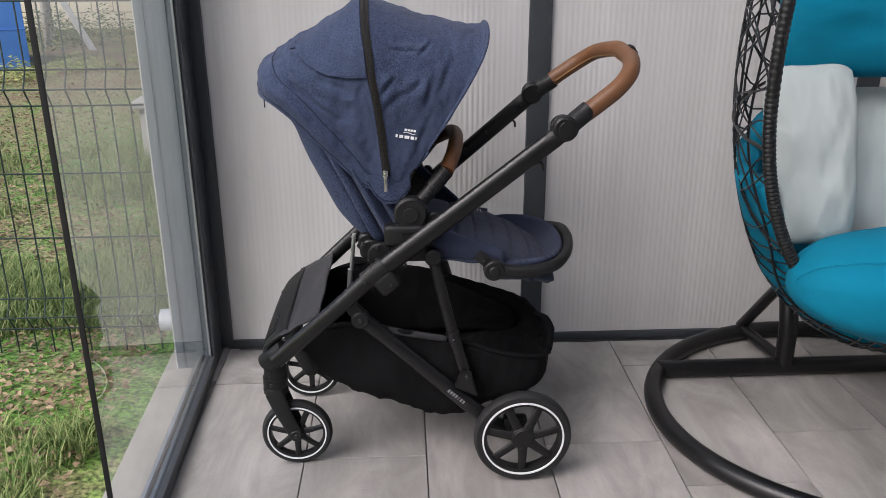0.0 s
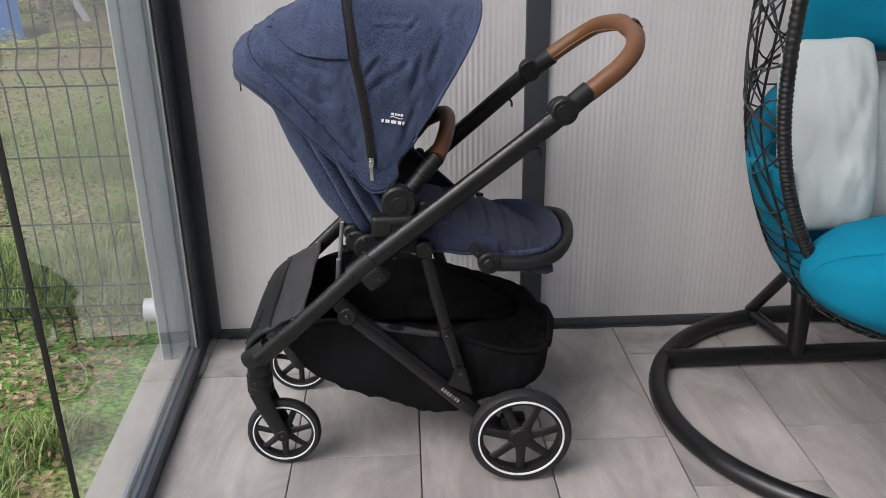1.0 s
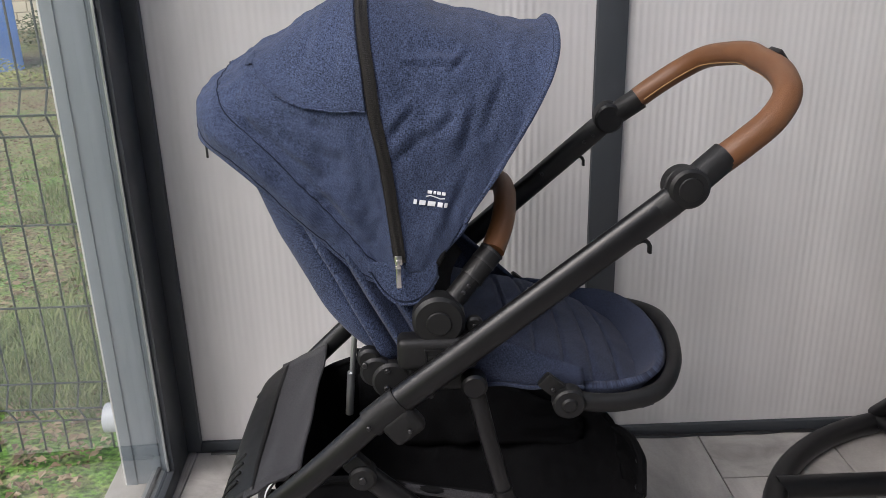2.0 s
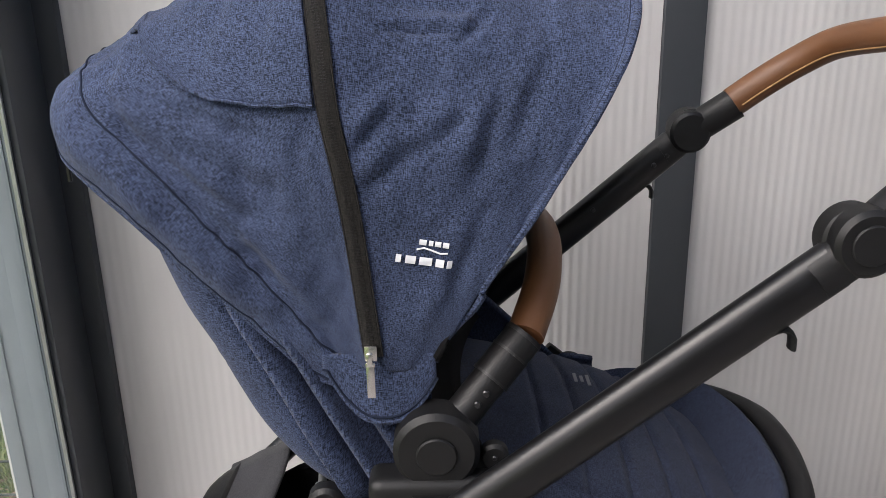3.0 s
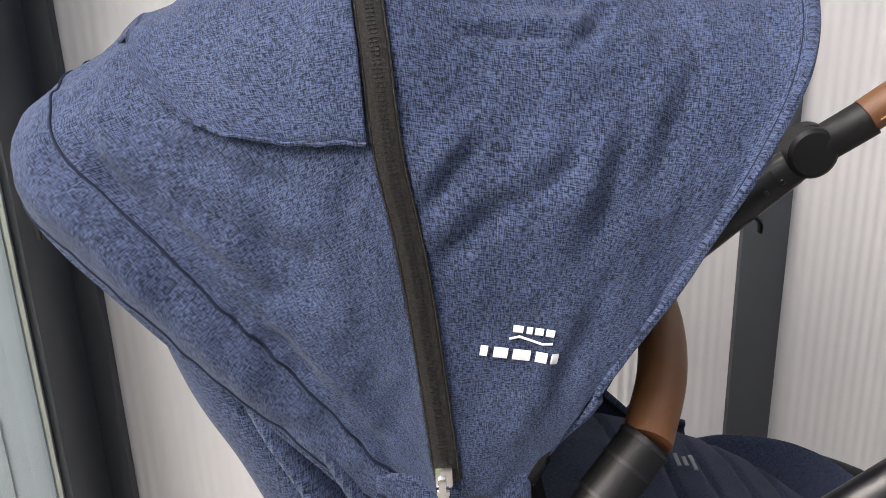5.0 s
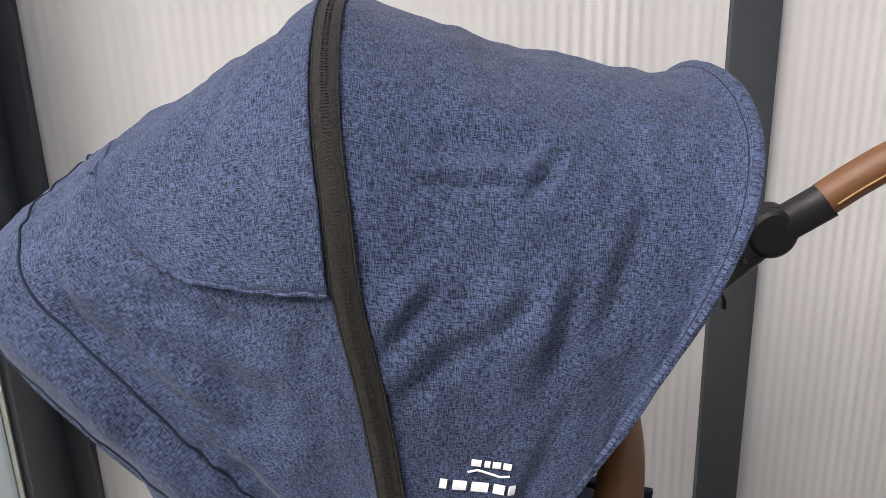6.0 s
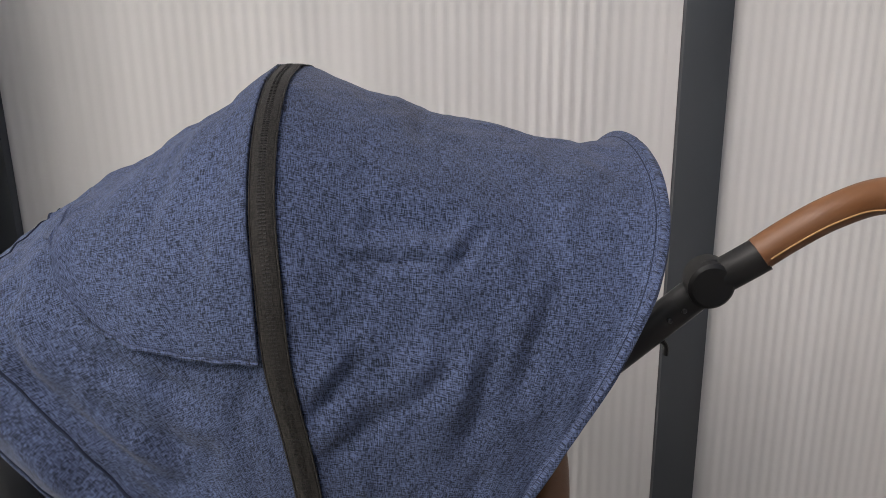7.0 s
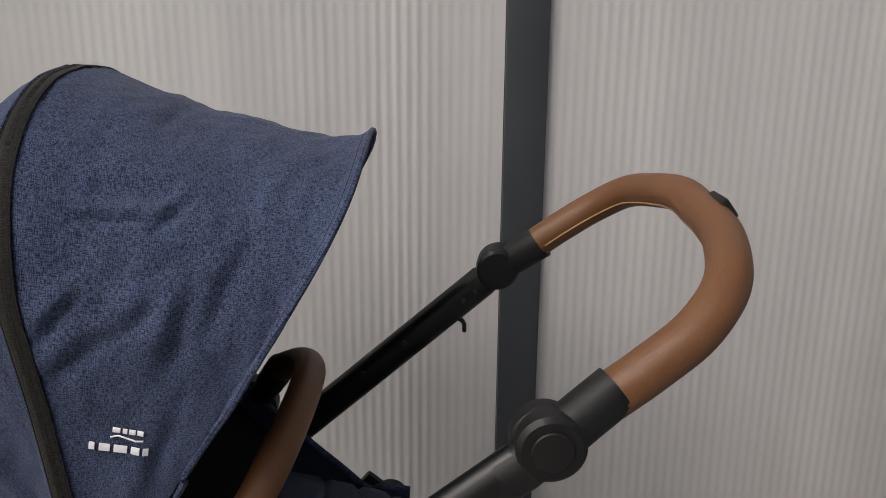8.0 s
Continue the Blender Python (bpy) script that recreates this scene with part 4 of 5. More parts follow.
# hinge between seat and frame
def hinge(s):
    h = part("seat_hinge", join(disc(-0.001, 0.216 * s, 0.675, 0.0380, 0.036, 0.005), box(-0.004, 0.220 * s, 0.626, 0.116, 0.040, 0.050, 0.013, None, 4), box(-0.004, 0.207 * s, 0.585, 0.088, 0.030, 0.054, 0.010, None, 3)), M_PLASTIC, stroller, "black plastic seat hinge")
    part("hub_cap", disc(-0.001, 0.2355 * s, 0.674, 0.0180, 0.004, 0.0012), M_PLASTIC, h)
    part("release_button", join(box(0.0, 0.2410 * s, 0.6365, 0.044, 0.005, 0.003, 0.001), box(0.0, 0.2410 * s, 0.6175, 0.044, 0.005, 0.003, 0.001), box(-0.0215, 0.2410 * s, 0.627, 0.003, 0.005, 0.021, 0.001), box(0.0215, 0.2410 * s, 0.627, 0.003, 0.005, 0.021, 0.001), box(0.0, 0.2400 * s, 0.6225, 0.036, 0.004, 0.009, 0.0015)), M_FRAME, h)
    part("hinge_ear", join(disc(0.050, 0.214 * s, 0.662, 0.013, 0.014), box(0.040, 0.212 * s, 0.652, 0.03, 0.012, 0.02, 0.004)), M_PLASTIC, h)
    part("screw", disc(0.050, 0.2215 * s, 0.663, 0.0025, 0.003, 0.0008, 12), M_SCREW, h)
    part("lock_plate", join(disc(-0.072, 0.205 * s, 0.572, 0.030, 0.02, 0.004), disc(-0.095, 0.20 * s, 0.585, 0.024, 0.02, 0.004), disc(-0.105, 0.196 * s, 0.605, 0.017, 0.02, 0.004)), M_PLASTIC, h)
    for x, z in ((-0.078, 0.592), (-0.080, 0.563), (-0.110, 0.603), (-0.028, 0.548), (-0.015, 0.549)):
        part("screw", disc(x, 0.217 * s, z, 0.0045, 0.006, 0.001, 14), M_SCREW, h)


both(hinge)

# bumper bar across the seat
BAR = [(0.081, -0.169, 0.757), (0.098, -0.132, 0.785), (0.108, -0.08, 0.801), (0.112, -0.02, 0.807), (0.108, 0.04, 0.804), (0.09, 0.09, 0.789), (0.06, 0.128, 0.766)]
bumper = part("bumper_bar", tube(BAR, 0.0175, n=60, seg=20, up=(1, 0, 0.2)), M_LEATHER, stroller, "cognac leatherette bumper bar")


def bar_arm(s):
    a, b = Vector((0.016, 0.205 * s, 0.690)), (Vector((0.0810, -0.1690, 0.758)) if s < 0 else Vector((0.0595, 0.1285, 0.7655)))
    d = b - a
    arm = part("bumper_sleeve", join(tube([a, a + d * 0.55], 0.0165, n=4, seg=20, up=(0, 1, 0)), tube([a + d * 0.50, b], 0.0183, n=4, seg=20, up=(0, 1, 0))), M_PLASTIC, bumper, "black plastic sleeve")
    nrm = Vector((0, s, 0))
    for t in (0.30, 0.42, 0.93):
        q = a + d * t + nrm * 0.0165
        part("screw", disc(q.x - 0.004 * (t > 0.9), q.y, q.z, 0.0035, 0.004, 0.001, 12), M_SCREW, bumper)


both(bar_arm)
for t in (0.50, 0.78, 0.97):
    q = Vector((0.016, -0.205, 0.690)).lerp(Vector((0.0810, -0.169, 0.758)), t)
    d = Vector((0.0650, 0.036, 0.068)).normalized()
    part("sleeve_ring", tube([q - d * 0.0012, q + d * 0.0012], 0.0190 if t > 0.49 else 0.0172, n=3, seg=24), M_SEAL, bumper)

# frame tubes
LOW, ELB, JNT = Vector((-0.325, 0, 0.318)), Vector((-0.075, 0, 0.548)), Vector((0.326, 0, 0.857))


def frame_side(s):
    y = 0.235 * s - 0.010
    off = Vector((0, y, 0))
    up = part("upper_tube", tube([ELB + off - Vector((0.02, 0, 0.0165 if s < 0 else 0.0510)), ELB.lerp(JNT, 0.97) + off], 0.0215, n=6, seg=24, r2=0.0150), M_FRAME, stroller, "satin black aluminium tube")
    part("lower_tube", tube([LOW + off * 0.93, LOW.lerp(ELB, 0.5) + off, ELB + off - Vector((0.008, 0, 0.006))], 0.0195, n=16, seg=24, r2=0.0140), M_FRAME, stroller)
    k = part("fold_joint", join(tube([ELB + off - Vector((0.030, 0, 0.026)), ELB + off + Vector((0.016, 0, 0.012))], 0.0235, n=4, seg=24, r2=0.017), box(-0.058, y, 0.521, 0.056, 0.032, 0.050, 0.014, Matrix.Rotation(radians(-38), 4, "Y"), 4)), M_PLASTIC, stroller)
    for x, z in ((-0.047, 0.520), (-0.106, 0.527)):
        part("screw", disc(x, y * 1.01 + 0.019 * s, z, 0.0035, 0.005, 0.001, 12), M_SCREW, k)
    # handle joint
    j = part("handle_joint", join(disc(0.3330, y * 1.015, 0.868, 0.0275, 0.028, 0.004), disc(0.330, y * 0.955, 0.867, 0.0270, 0.026, 0.004), tube([(0.299, y, 0.836), (0.326, y, 0.857)], 0.0205, n=3, seg=20, r2=0.0165), tube([(0.332, y, 0.864), (0.359, y * 0.965, 0.884), (0.386, y * 0.935, 0.904)], 0.0210, n=8, seg=24, r2=0.0195)), M_PLASTIC, stroller)
    part("joint_cap", disc(0.3335, y * 1.01 + 0.0155 * s, 0.868, 0.0165, 0.004, 0.001), M_PLASTIC, j)
    part("joint_cap", disc(0.3325, y * 1.01 - 0.0165 * s, 0.868, 0.026, 0.004, 0.001), M_PLASTIC, j)
    for t in (0.933, 0.893, 0.70, 0.56):
        q = ELB.lerp(JNT, t) + off
        part("screw", disc(q.x + 0.003, y - 0.0150 * s, q.z, 0.0032, 0.005, 0.001, 12), M_SCREW, up)
    # release lever under the tube
    m = ELB.lerp(JNT, 0.86) + off
    part("release_lever", tube([m + Vector((-0.040, 0, -0.052)), m + Vector((-0.012, 0, -0.031)), m + Vector((0.008, 0, -0.020)), m + Vector((0.018, 0, -0.026)), m + Vector((0.019, 0, -0.038))], 0.0030, n=18, seg=8, r2=0.007), M_PLASTIC, up)
    # rear leg, link and bracket
    leg = part("rear_leg", tube([(-0.122, 0.226 * s, 0.425), (0.02, 0.232 * s, 0.297), (0.158, 0.240 * s, 0.170), (0.225, 0.238 * s, 0.120)], 0.0190, n=14, seg=20, r2=0.013), M_FRAME, stroller)
    part("leg_pivot", join(disc(-0.122, 0.230 * s, 0.424, 0.021, 0.032, 0.004), box(-0.130, 0.228 * s, 0.440, 0.034, 0.022, 0.036, 0.008, Matrix.Rotation(radians(-42), 4, "Y"))), M_PLASTIC, leg)
    part("screw", disc(-0.122, 0.247 * s, 0.424, 0.006, 0.004, 0.001, 14), M_SCREW, leg)
    part("link", join(tube([(0.048, 0.226 * s, 0.572), (0.068, 0.224 * s, 0.480), (0.094, 0.226 * s, 0.375)], 0.0135, n=8, seg=16, r2=0.010), tube([(0.091, 0.228 * s, 0.385), (0.120, 0.232 * s, 0.285)], 0.0155, n=5, seg=16, r2=0.012), disc(0.048, 0.229 * s, 0.573, 0.0195, 0.028, 0.004)), M_FRAME, stroller)
    part("screw", disc(0.096, 0.243 * s, 0.366, 0.0055, 0.004, 0.001, 14), M_SCREW, leg)
    bm = bmesh.new()
    tri = [(0.095, 0.250), (0.112, 0.292), (0.134, 0.292), (0.152, 0.222)]
    lo = [bm.verts.new((x, 0.243 * s, z)) for x, z in tri]
    hi = [bm.verts.new((x, 0.256 * s, z)) for x, z in tri]
    for i in range(4):
        bm.faces.new((lo[i], lo[(i + 1) % 4], hi[(i + 1) % 4], hi[i]))
    bm.faces.new(lo)
    bm.faces.new(hi[::-1])
    bmesh.ops.bevel(bm, geom=bm.edges[:], offset=0.003, segments=2, affect="EDGES")
    bmesh.ops.recalc_face_normals(bm, faces=bm.faces)
    part("leg_bracket", bm, M_PLASTIC, leg)
    part("screw", disc(0.125, 0.257 * s, 0.278, 0.005, 0.004, 0.001, 14), M_SCREW, leg)
    # printed strokes along the leg
    d = Vector((0.138, 0, -0.127)).normalized()
    up2 = Vector((0.127, 0, 0.138)).normalized()
    bm = bmesh.new()
    for i in range(8):
        w = 0.0048 if i != 4 else 0.0018
        c = Vector((0.083, 0, 0.2385)) + d * (0.0078 * i + (0.005 if i == 7 else 0))
        mm = Matrix((d, Vector((0, 1, 0)), up2)).transposed().to_4x4()
        bmesh.ops.create_cube(bm, size=1.0, matrix=Matrix.Translation(c + Vector((0, 0.2505 * s, 0))) @ mm @ Matrix.Diagonal((w, 0.0012, 0.0085, 1)))
    part("printed_strokes", bm, M_GREYPRINT, leg, "small grey printed strokes", False)
    part("corner_casting", tube([(-0.352, 0.196 * s, 0.300), (-0.332, 0.212 * s, 0.318), (-0.300, 0.222 * s, 0.346)], 0.0245, n=8, seg=20, r2=0.020), M_PLASTIC, stroller)
    # front fork
    f = part("front_fork", join(tube([(-0.333, 0.172 * s, 0.325), (-0.337, 0.170 * s, 0.285), (-0.340, 0.168 * s, 0.235)], 0.0275, n=6, seg=24), lathe([(0.020, 0.250), (0.0300, 0.248), (0.0300, 0.226), (0.0285, 0.222), (0.0305, 0.218), (0.0305, 0.206), (0.022, 0.200)], 28, "z", (-0.340, 0.168 * s, 0)), tube([(-0.342, 0.190 * s, 0.212), (-0.325, 0.194 * s, 0.165), (-0.297, 0.192 * s, 0.095)], 0.0200, n=8, seg=16, r2=0.007, taper=lambda t: 1.15 - 0.3 * t), tube([(-0.342, 0.146 * s, 0.212), (-0.325, 0.142 * s, 0.165), (-0.297, 0.144 * s, 0.095)], 0.0200, n=8, seg=16, r2=0.007, taper=lambda t: 1.15 - 0.3 * t), disc(-0.295, 0.194 * s, 0.093, 0.016, 0.012)), M_PLASTIC, stroller, "black plastic swivel fork")
    part("screw", disc(-0.295, 0.201 * s, 0.093, 0.005, 0.004, 0.001, 14), M_SCREW, f)
    part("screw", disc(-0.346, 0.196 * s, 0.236, 0.0045, 0.006, 0.001, 14), M_SCREW, f)


both(frame_side)

HANDLE = [(0.381, -0.229, 0.897), (0.413, -0.226, 0.9205), (0.451, -0.215, 0.9481), (0.483, -0.18, 0.9742), (0.504, -0.11, 0.9895), (0.51, -0.055, 0.9958), (0.511, -0.01, 0.998), (0.51, 0.035, 1.0012), (0.504, 0.09, 0.9955), (0.483, 0.16, 0.9808), (0.451, 0.195, 0.9549), (0.413, 0.206, 0.9275), (0.381, 0.209, 0.904)]
handle = part("handlebar", tube(HANDLE, 0.0195, n=90, seg=24, up=(-0.6, 0, 0.8)), M_LEATHER, stroller, "cognac leatherette handlebar grip")
hl = crom(HANDLE, 200)
inner = []
for i, p in enumerate(hl):
    d = (hl[min(i + 1, 199)] - hl[max(i - 1, 0)]).normalized()
    side = Vector((-0.6, 0, 0.8)).cross(d).normalized()
    inner.append(p - side * 0.0188 * (1 if side.dot(Vector((1, 0, 0)) * 1.0 - Vector((0, p.y, 0)) * -6) > 0 else -1) - Vector((-0.6, 0, 0.8)) * 0.004)
part("stitching", tube(inner[2:-2], 0.0012, seg=6, straight=True, up=(-0.6, 0, 0.8)), M_STITCH, handle, "tan seam stitching")
part("fold_button", box(0.5225, -0.045, 1.0095, 0.022, 0.042, 0.008, 0.003, Matrix.Rotation(radians(53), 4, "Y")), M_PLASTIC, handle, "dark grey fold button")


# front step with ribs, cloth panel behind it
def step():
    def f(a, b):
        v = (b - 0.5) * 2
        line = crom_step
        p = line[min(int(a * 29), 29)]
        w = 0.205 - 0.012 * (1 - a)
        x = p.x - 0.006 * (1 - abs(v) ** 3)
        return (x, v * w, p.z)
    crom_step = crom([(-0.332, 0, 0.284), (-0.350, 0, 0.292), (-0.362, 0, 0.315), (-0.350, 0, 0.345), (-0.325, 0, 0.370), (-0.298, 0, 0.388)], 30)
    return sheet(f, 30, 40)


front_step = thicken(part("foot_step", grid_mesh(step()), M_PLASTIC, stroller, "black ribbed plastic foot step"), 0.012, -1)
for v in (-0.160, -0.135, -0.110, -0.085):
    part("rib", tube([(-0.364, v, 0.322), (-0.353, v, 0.348), (-0.332, v, 0.3705)], 0.0026, n=10, seg=8), M_PLASTIC, front_step)
thicken(part("front_panel", grid_mesh(sheet(lambda a, b: (-0.312 + 0.092 * a + 0.008 * rid((a, b, 0), 3), (b - 0.5) * (0.43 - 0.01 * a), 0.380 + 0.046 * a - 0.010 * math.sin(a * 3.1) * (1 - (2 * b - 1) ** 2)), 16, 16)), M_GREY_CLOTH, stroller, "charcoal cloth panel"), 0.004)


# shopping basket
def basket():
    secs = [(-0.272, 0.292, 0.350, 0.150), (-0.215, 0.246, 0.385, 0.185), (-0.130, 0.206, 0.402, 0.206), (-0.040, 0.170, 0.385, 0.212), (0.040, 0.147, 0.368, 0.214), (0.105, 0.138, 0.352, 0.214), (0.150, 0.142, 0.335, 0.214), (0.195, 0.172, 0.320, 0.212), (0.258, 0.190, 0.304, 0.206), (0.304, 0.203, 0.292, 0.186), (0.330, 0.215, 0.281, 0.150), (0.343, 0.230, 0.270, 0.105)]
    hoops = []
    for u, b, t, w in secs:
        half = [(u, -w, t), (u, -w * 1.01, t - (t - b) * 0.3), (u, -w, b + (t - b) * 0.30), (u, -w * 0.93, b + (t - b) * 0.08), (u, -w * 0.75, b), (u, 0, b - 0.006)]
        hoops.append(mirrored(half, 26))
    g = loft(hoops, 80)
    return push(g, lambda i, j, p: 0.014 * rid(p, 9, 2) + 0.005 * rid((p.x * 2, p.y, p.z), 22, 5) + 0.002 * rid((p.x, p.y, p.z * 2), 48, 3) + 0.0035 * math.sin(p.x * 55 + 40 * p.z + 4 * rid(p, 6)) * rid(p, 5, 8))


bg = basket()
bskt = thicken(part("basket", grid_mesh(bg), M_BLACK_CLOTH, stroller, "sagging black cloth shopping basket"), 0.004, 0)
for j in (0, -1):
    part("basket_binding", tube([r[j] for r in bg], 0.006, seg=8, straight=True, up=(0, 1, 0)), M_BLACK_CLOTH, bskt)
last = bg[-1]
nl = len(last)


def rear_wall():
    rows = []
    for k in range(9):
        t = k / 8
        row = []
        for j in range(26):
            p, q = last[j], last[nl - 1 - j]
            row.append(p.lerp(q, t) + Vector((0.020 * math.sin(math.pi * t) + 0.004 * rid(p + Vector((0, t, 0)), 12), 0, 0.020 * math.sin(math.pi * t) * (1 - j / 25))))
        rows.append(row)
    return rows


thicken(part("basket_rear", grid_mesh(rear_wall()), M_BLACK_CLOTH, stroller), 0.004, 0)
part("basket_rear_binding", tube([r[0] for r in rear_wall()], 0.009, n=30, seg=8, up=(1, 0, 0)), M_BLACK_CLOTH, bskt)
for x, y, z in (rear_wall()[k][j] for k, j in ((1, 5), (2, 9), (4, 4))):
    part("snap", disc(x + 0.001, y, z, 0.0055, 0.012, 0.001, 14), M_SCREW, bskt)
# inner cloth hung from the seat
thicken(part("basket_liner", grid_mesh(sheet(lambda a, b: (-0.16 + 0.46 * a, 0.196 - 0.02 * a * a + 0.008 * rid((a * 3, b, 1), 4), 0.19 + (float(np.interp(-0.16 + 0.46 * a, (-0.16, 0.02, 0.104, 0.156, 0.235, 0.30), (0.42, 0.385, 0.346, 0.325, 0.289, 0.25))) - 0.19) * b), 30, 14)), M_BLACK_CLOTH, stroller), 0.003, 0)
thicken(part("basket_flap", grid_mesh(sheet(lambda a, b: (-0.085 + 0.165 * a, -0.214 - 0.004 * math.sin(3.1 * b) + 0.002 * rid((a, b, 0), 6), 0.400 - 0.035 * a - 0.020 * b * (1 - 0.3 * a)), 20, 6)), M_GREY_CLOTH, bskt), 0.002, 0)
part("gas_strut", join(tube([(-0.150, 0.10, 0.52), (-0.163, 0.10, 0.40)], 0.0055, n=4, seg=12), tube([(-0.163, 0.10, 0.42), (-0.172, 0.10, 0.33)], 0.0075, n=4, seg=12)), M_ALU, stroller, "thin grey metal strut")
part("rear_axle", tube([(0.245, -0.25, 0.120), (0.235, -0.20, 0.150), (0.225, 0, 0.155), (0.235, 0.20, 0.150), (0.245, 0.25, 0.120)], 0.014, n=24, seg=14, up=(0, 0, 1)), M_FRAME, stroller)
both(lambda s: part("brake_housing", box(0.245, 0.236 * s, 0.128, 0.06, 0.03, 0.06, 0.01), M_PLASTIC, stroller))


# wheels
def wheel(x, y, z, r, wid, spokes, s, name):
    """Tyre, white stripe, rim and fan of spokes, outer face towards s."""
    k = r / 0.12
    w = part(name, lathe([(r - 0.017 * k, -wid / 2), (r - 0.006, -wid / 2), (r - 0.0015, -wid * 0.32), (r, 0), (r - 0.0015, wid * 0.32), (r - 0.006, wid / 2), (r - 0.017 * k, wid / 2), (r - 0.021 * k, 0), (r - 0.017 * k, -wid / 2)], 64), M_PLASTIC, stroller)
    w.data.materials.clear()
    w.data.materials.append(M_RUBBER)
    w.location = (x, y, z)
    f = wid / 2 * s
    part("stripe", lathe([(r - 0.0235 * k, f + 0.0012 * s), (r - 0.0195 * k, f + 0.0012 * s), (r - 0.0195 * k, f - 0.002 * s), (r - 0.0235 * k, f - 0.002 * s), (r - 0.0235 * k, f + 0.0012 * s)], 64), M_STRIPE, w, "white reflective stripe")
    part("stripe", lathe([(r - 0.0235 * k, -f - 0.0012 * s), (r - 0.0195 * k, -f - 0.0012 * s), (r - 0.0195 * k, -f + 0.002 * s), (r - 0.0235 * k, -f + 0.002 * s), (r - 0.0235 * k, -f - 0.0012 * s)], 64), M_STRIPE, w, "white reflective stripe")
    part("rim", lathe([(r - 0.031 * k, -wid * 0.42), (r - 0.016 * k, -wid * 0.46), (r - 0.016 * k, wid * 0.46), (r - 0.031 * k, wid * 0.42), (r - 0.033 * k, 0), (r - 0.031 * k, -wid * 0.42)], 64), M_PLASTIC, w)
    hub = 0.030 * k
    part("hub", join(disc(0, 0, 0, hub, wid * 0.9, 0.003), disc(0, wid * 0.42 * s, 0, hub * 0.82, wid * 0.16, 0.002)), M_PLASTIC, w)
    for i in range(spokes):
        a = 2 * math.pi * (i + 0.25) / spokes
        c, q = math.cos(a), math.sin(a)
        tn = Vector((-q, 0, c))
        d = Vector((c, 0, q))
        fy = Vector((0, wid * 0.26 * s, 0))
        bm = sweep(bmesh.new(), [d * hub * 0.8 + fy, d * (hub + (r - hub) * 0.3) + fy * 1.15, d * (r - 0.028 * k) + fy * 0.7], 0.0105 * k, n=6, seg=10, r2=0.0042, taper=lambda t: 1.25 - 0.8 * t + 0.6 * t * t)
        part("spoke", bm, M_PLASTIC, w)
    return w


both(lambda s: wheel(-0.295, 0.167 * s, 0.0890, 0.0880, 0.026, 7, s, "front_wheel"))
both(lambda s: wheel(0.260, 0.266 * s, 0.1195, 0.1185, 0.034, 7, s, "rear_wheel"))


# ---------------------------------------------------------------- the hanging chair
CX, CZ = 1.282, 0.955


def egg(th, d):
    """A place on the basket: th round the opening (0 right, 90 top), d from 0 at the rim to 1 at the back."""
    c, s = math.cos(th), math.sin(th)
    hw = 0.515
    hh = 0.80 if s > 0 else 0.625
    k = math.cos(d * math.pi / 2) ** 0.62 * (1 + 0.21 * max(0.0, -s) ** 2 * math.sin(math.pi * min(1.0, d / 0.55)))
    e = 0.92
    x = math.copysign(abs(c) ** e, c) * hw * k
    z = math.copysign(abs(s) ** e, s) * hh * k
    y = -0.27 + 0.62 * math.sin(d * math.pi / 2)
    return Vector((CX + x, y, CZ + z))


chair = thing("hanging_egg_chair", "black wicker egg chair with a thick wrapped rim", "chair")


def wrapped_rim():
    bm = bmesh.new()
    line = [egg(2 * math.pi * i / 1200, 0.0) for i in range(1200)]
    sweep(bm, line, 0.0145, straight=True, closed=True, seg=12, up=(0, 1, 0))
    n = len(line)
    bm.verts.ensure_lookup_table()
    for i in range(n):
        k = (1.0, 1.05, 0.92)[i % 3]
        for j in range(12):
            v = bm.verts[i * 12 + j]
            v.co = line[i] + (v.co - line[i]) * k
    return bm


part("rim", wrapped_rim(), M_WICKER, chair, "thick rim wrapped in black wicker")


def strand(a0, sl, i):
    pts = [egg(a0 + sl * t + 0.05 * math.sin(9 * t + i), 0.93 * t) for t in (k / 13 for k in range(14))]
    return sweep(bmesh.new(), pts, 0.0026, straight=True, seg=6, up=(0, 1, 0), r2=0.0022)


rng = random.Random(3)
for i in range(56):
    for sg in (-1, 1):
        part("wicker_strand", strand(2 * math.pi * i / 56 + rng.uniform(-0.06, 0.06), sg * rng.uniform(0.45, 0.85), i), M_WICKER, chair)
for d in (0.10, 0.26, 0.44, 0.62, 0.82):
    pts = [egg(2 * math.pi * k / 110, d + 0.03 * math.sin(9 * 2 * math.pi * k / 110 + d * 30)) for k in range(110)]
    part("wicker_hoop", sweep(bmesh.new(), pts, 0.0034, straight=True, closed=True, seg=6, up=(0, 1, 0)), M_WICKER, chair)
for th in np.linspace(0, 2 * math.pi, 9)[:-1]:
    part("rib", tube([egg(th + 0.2, 0.02 + 0.9 * k / 8) for k in range(9)], 0.0045, n=20, seg=8), M_WICKER, chair)

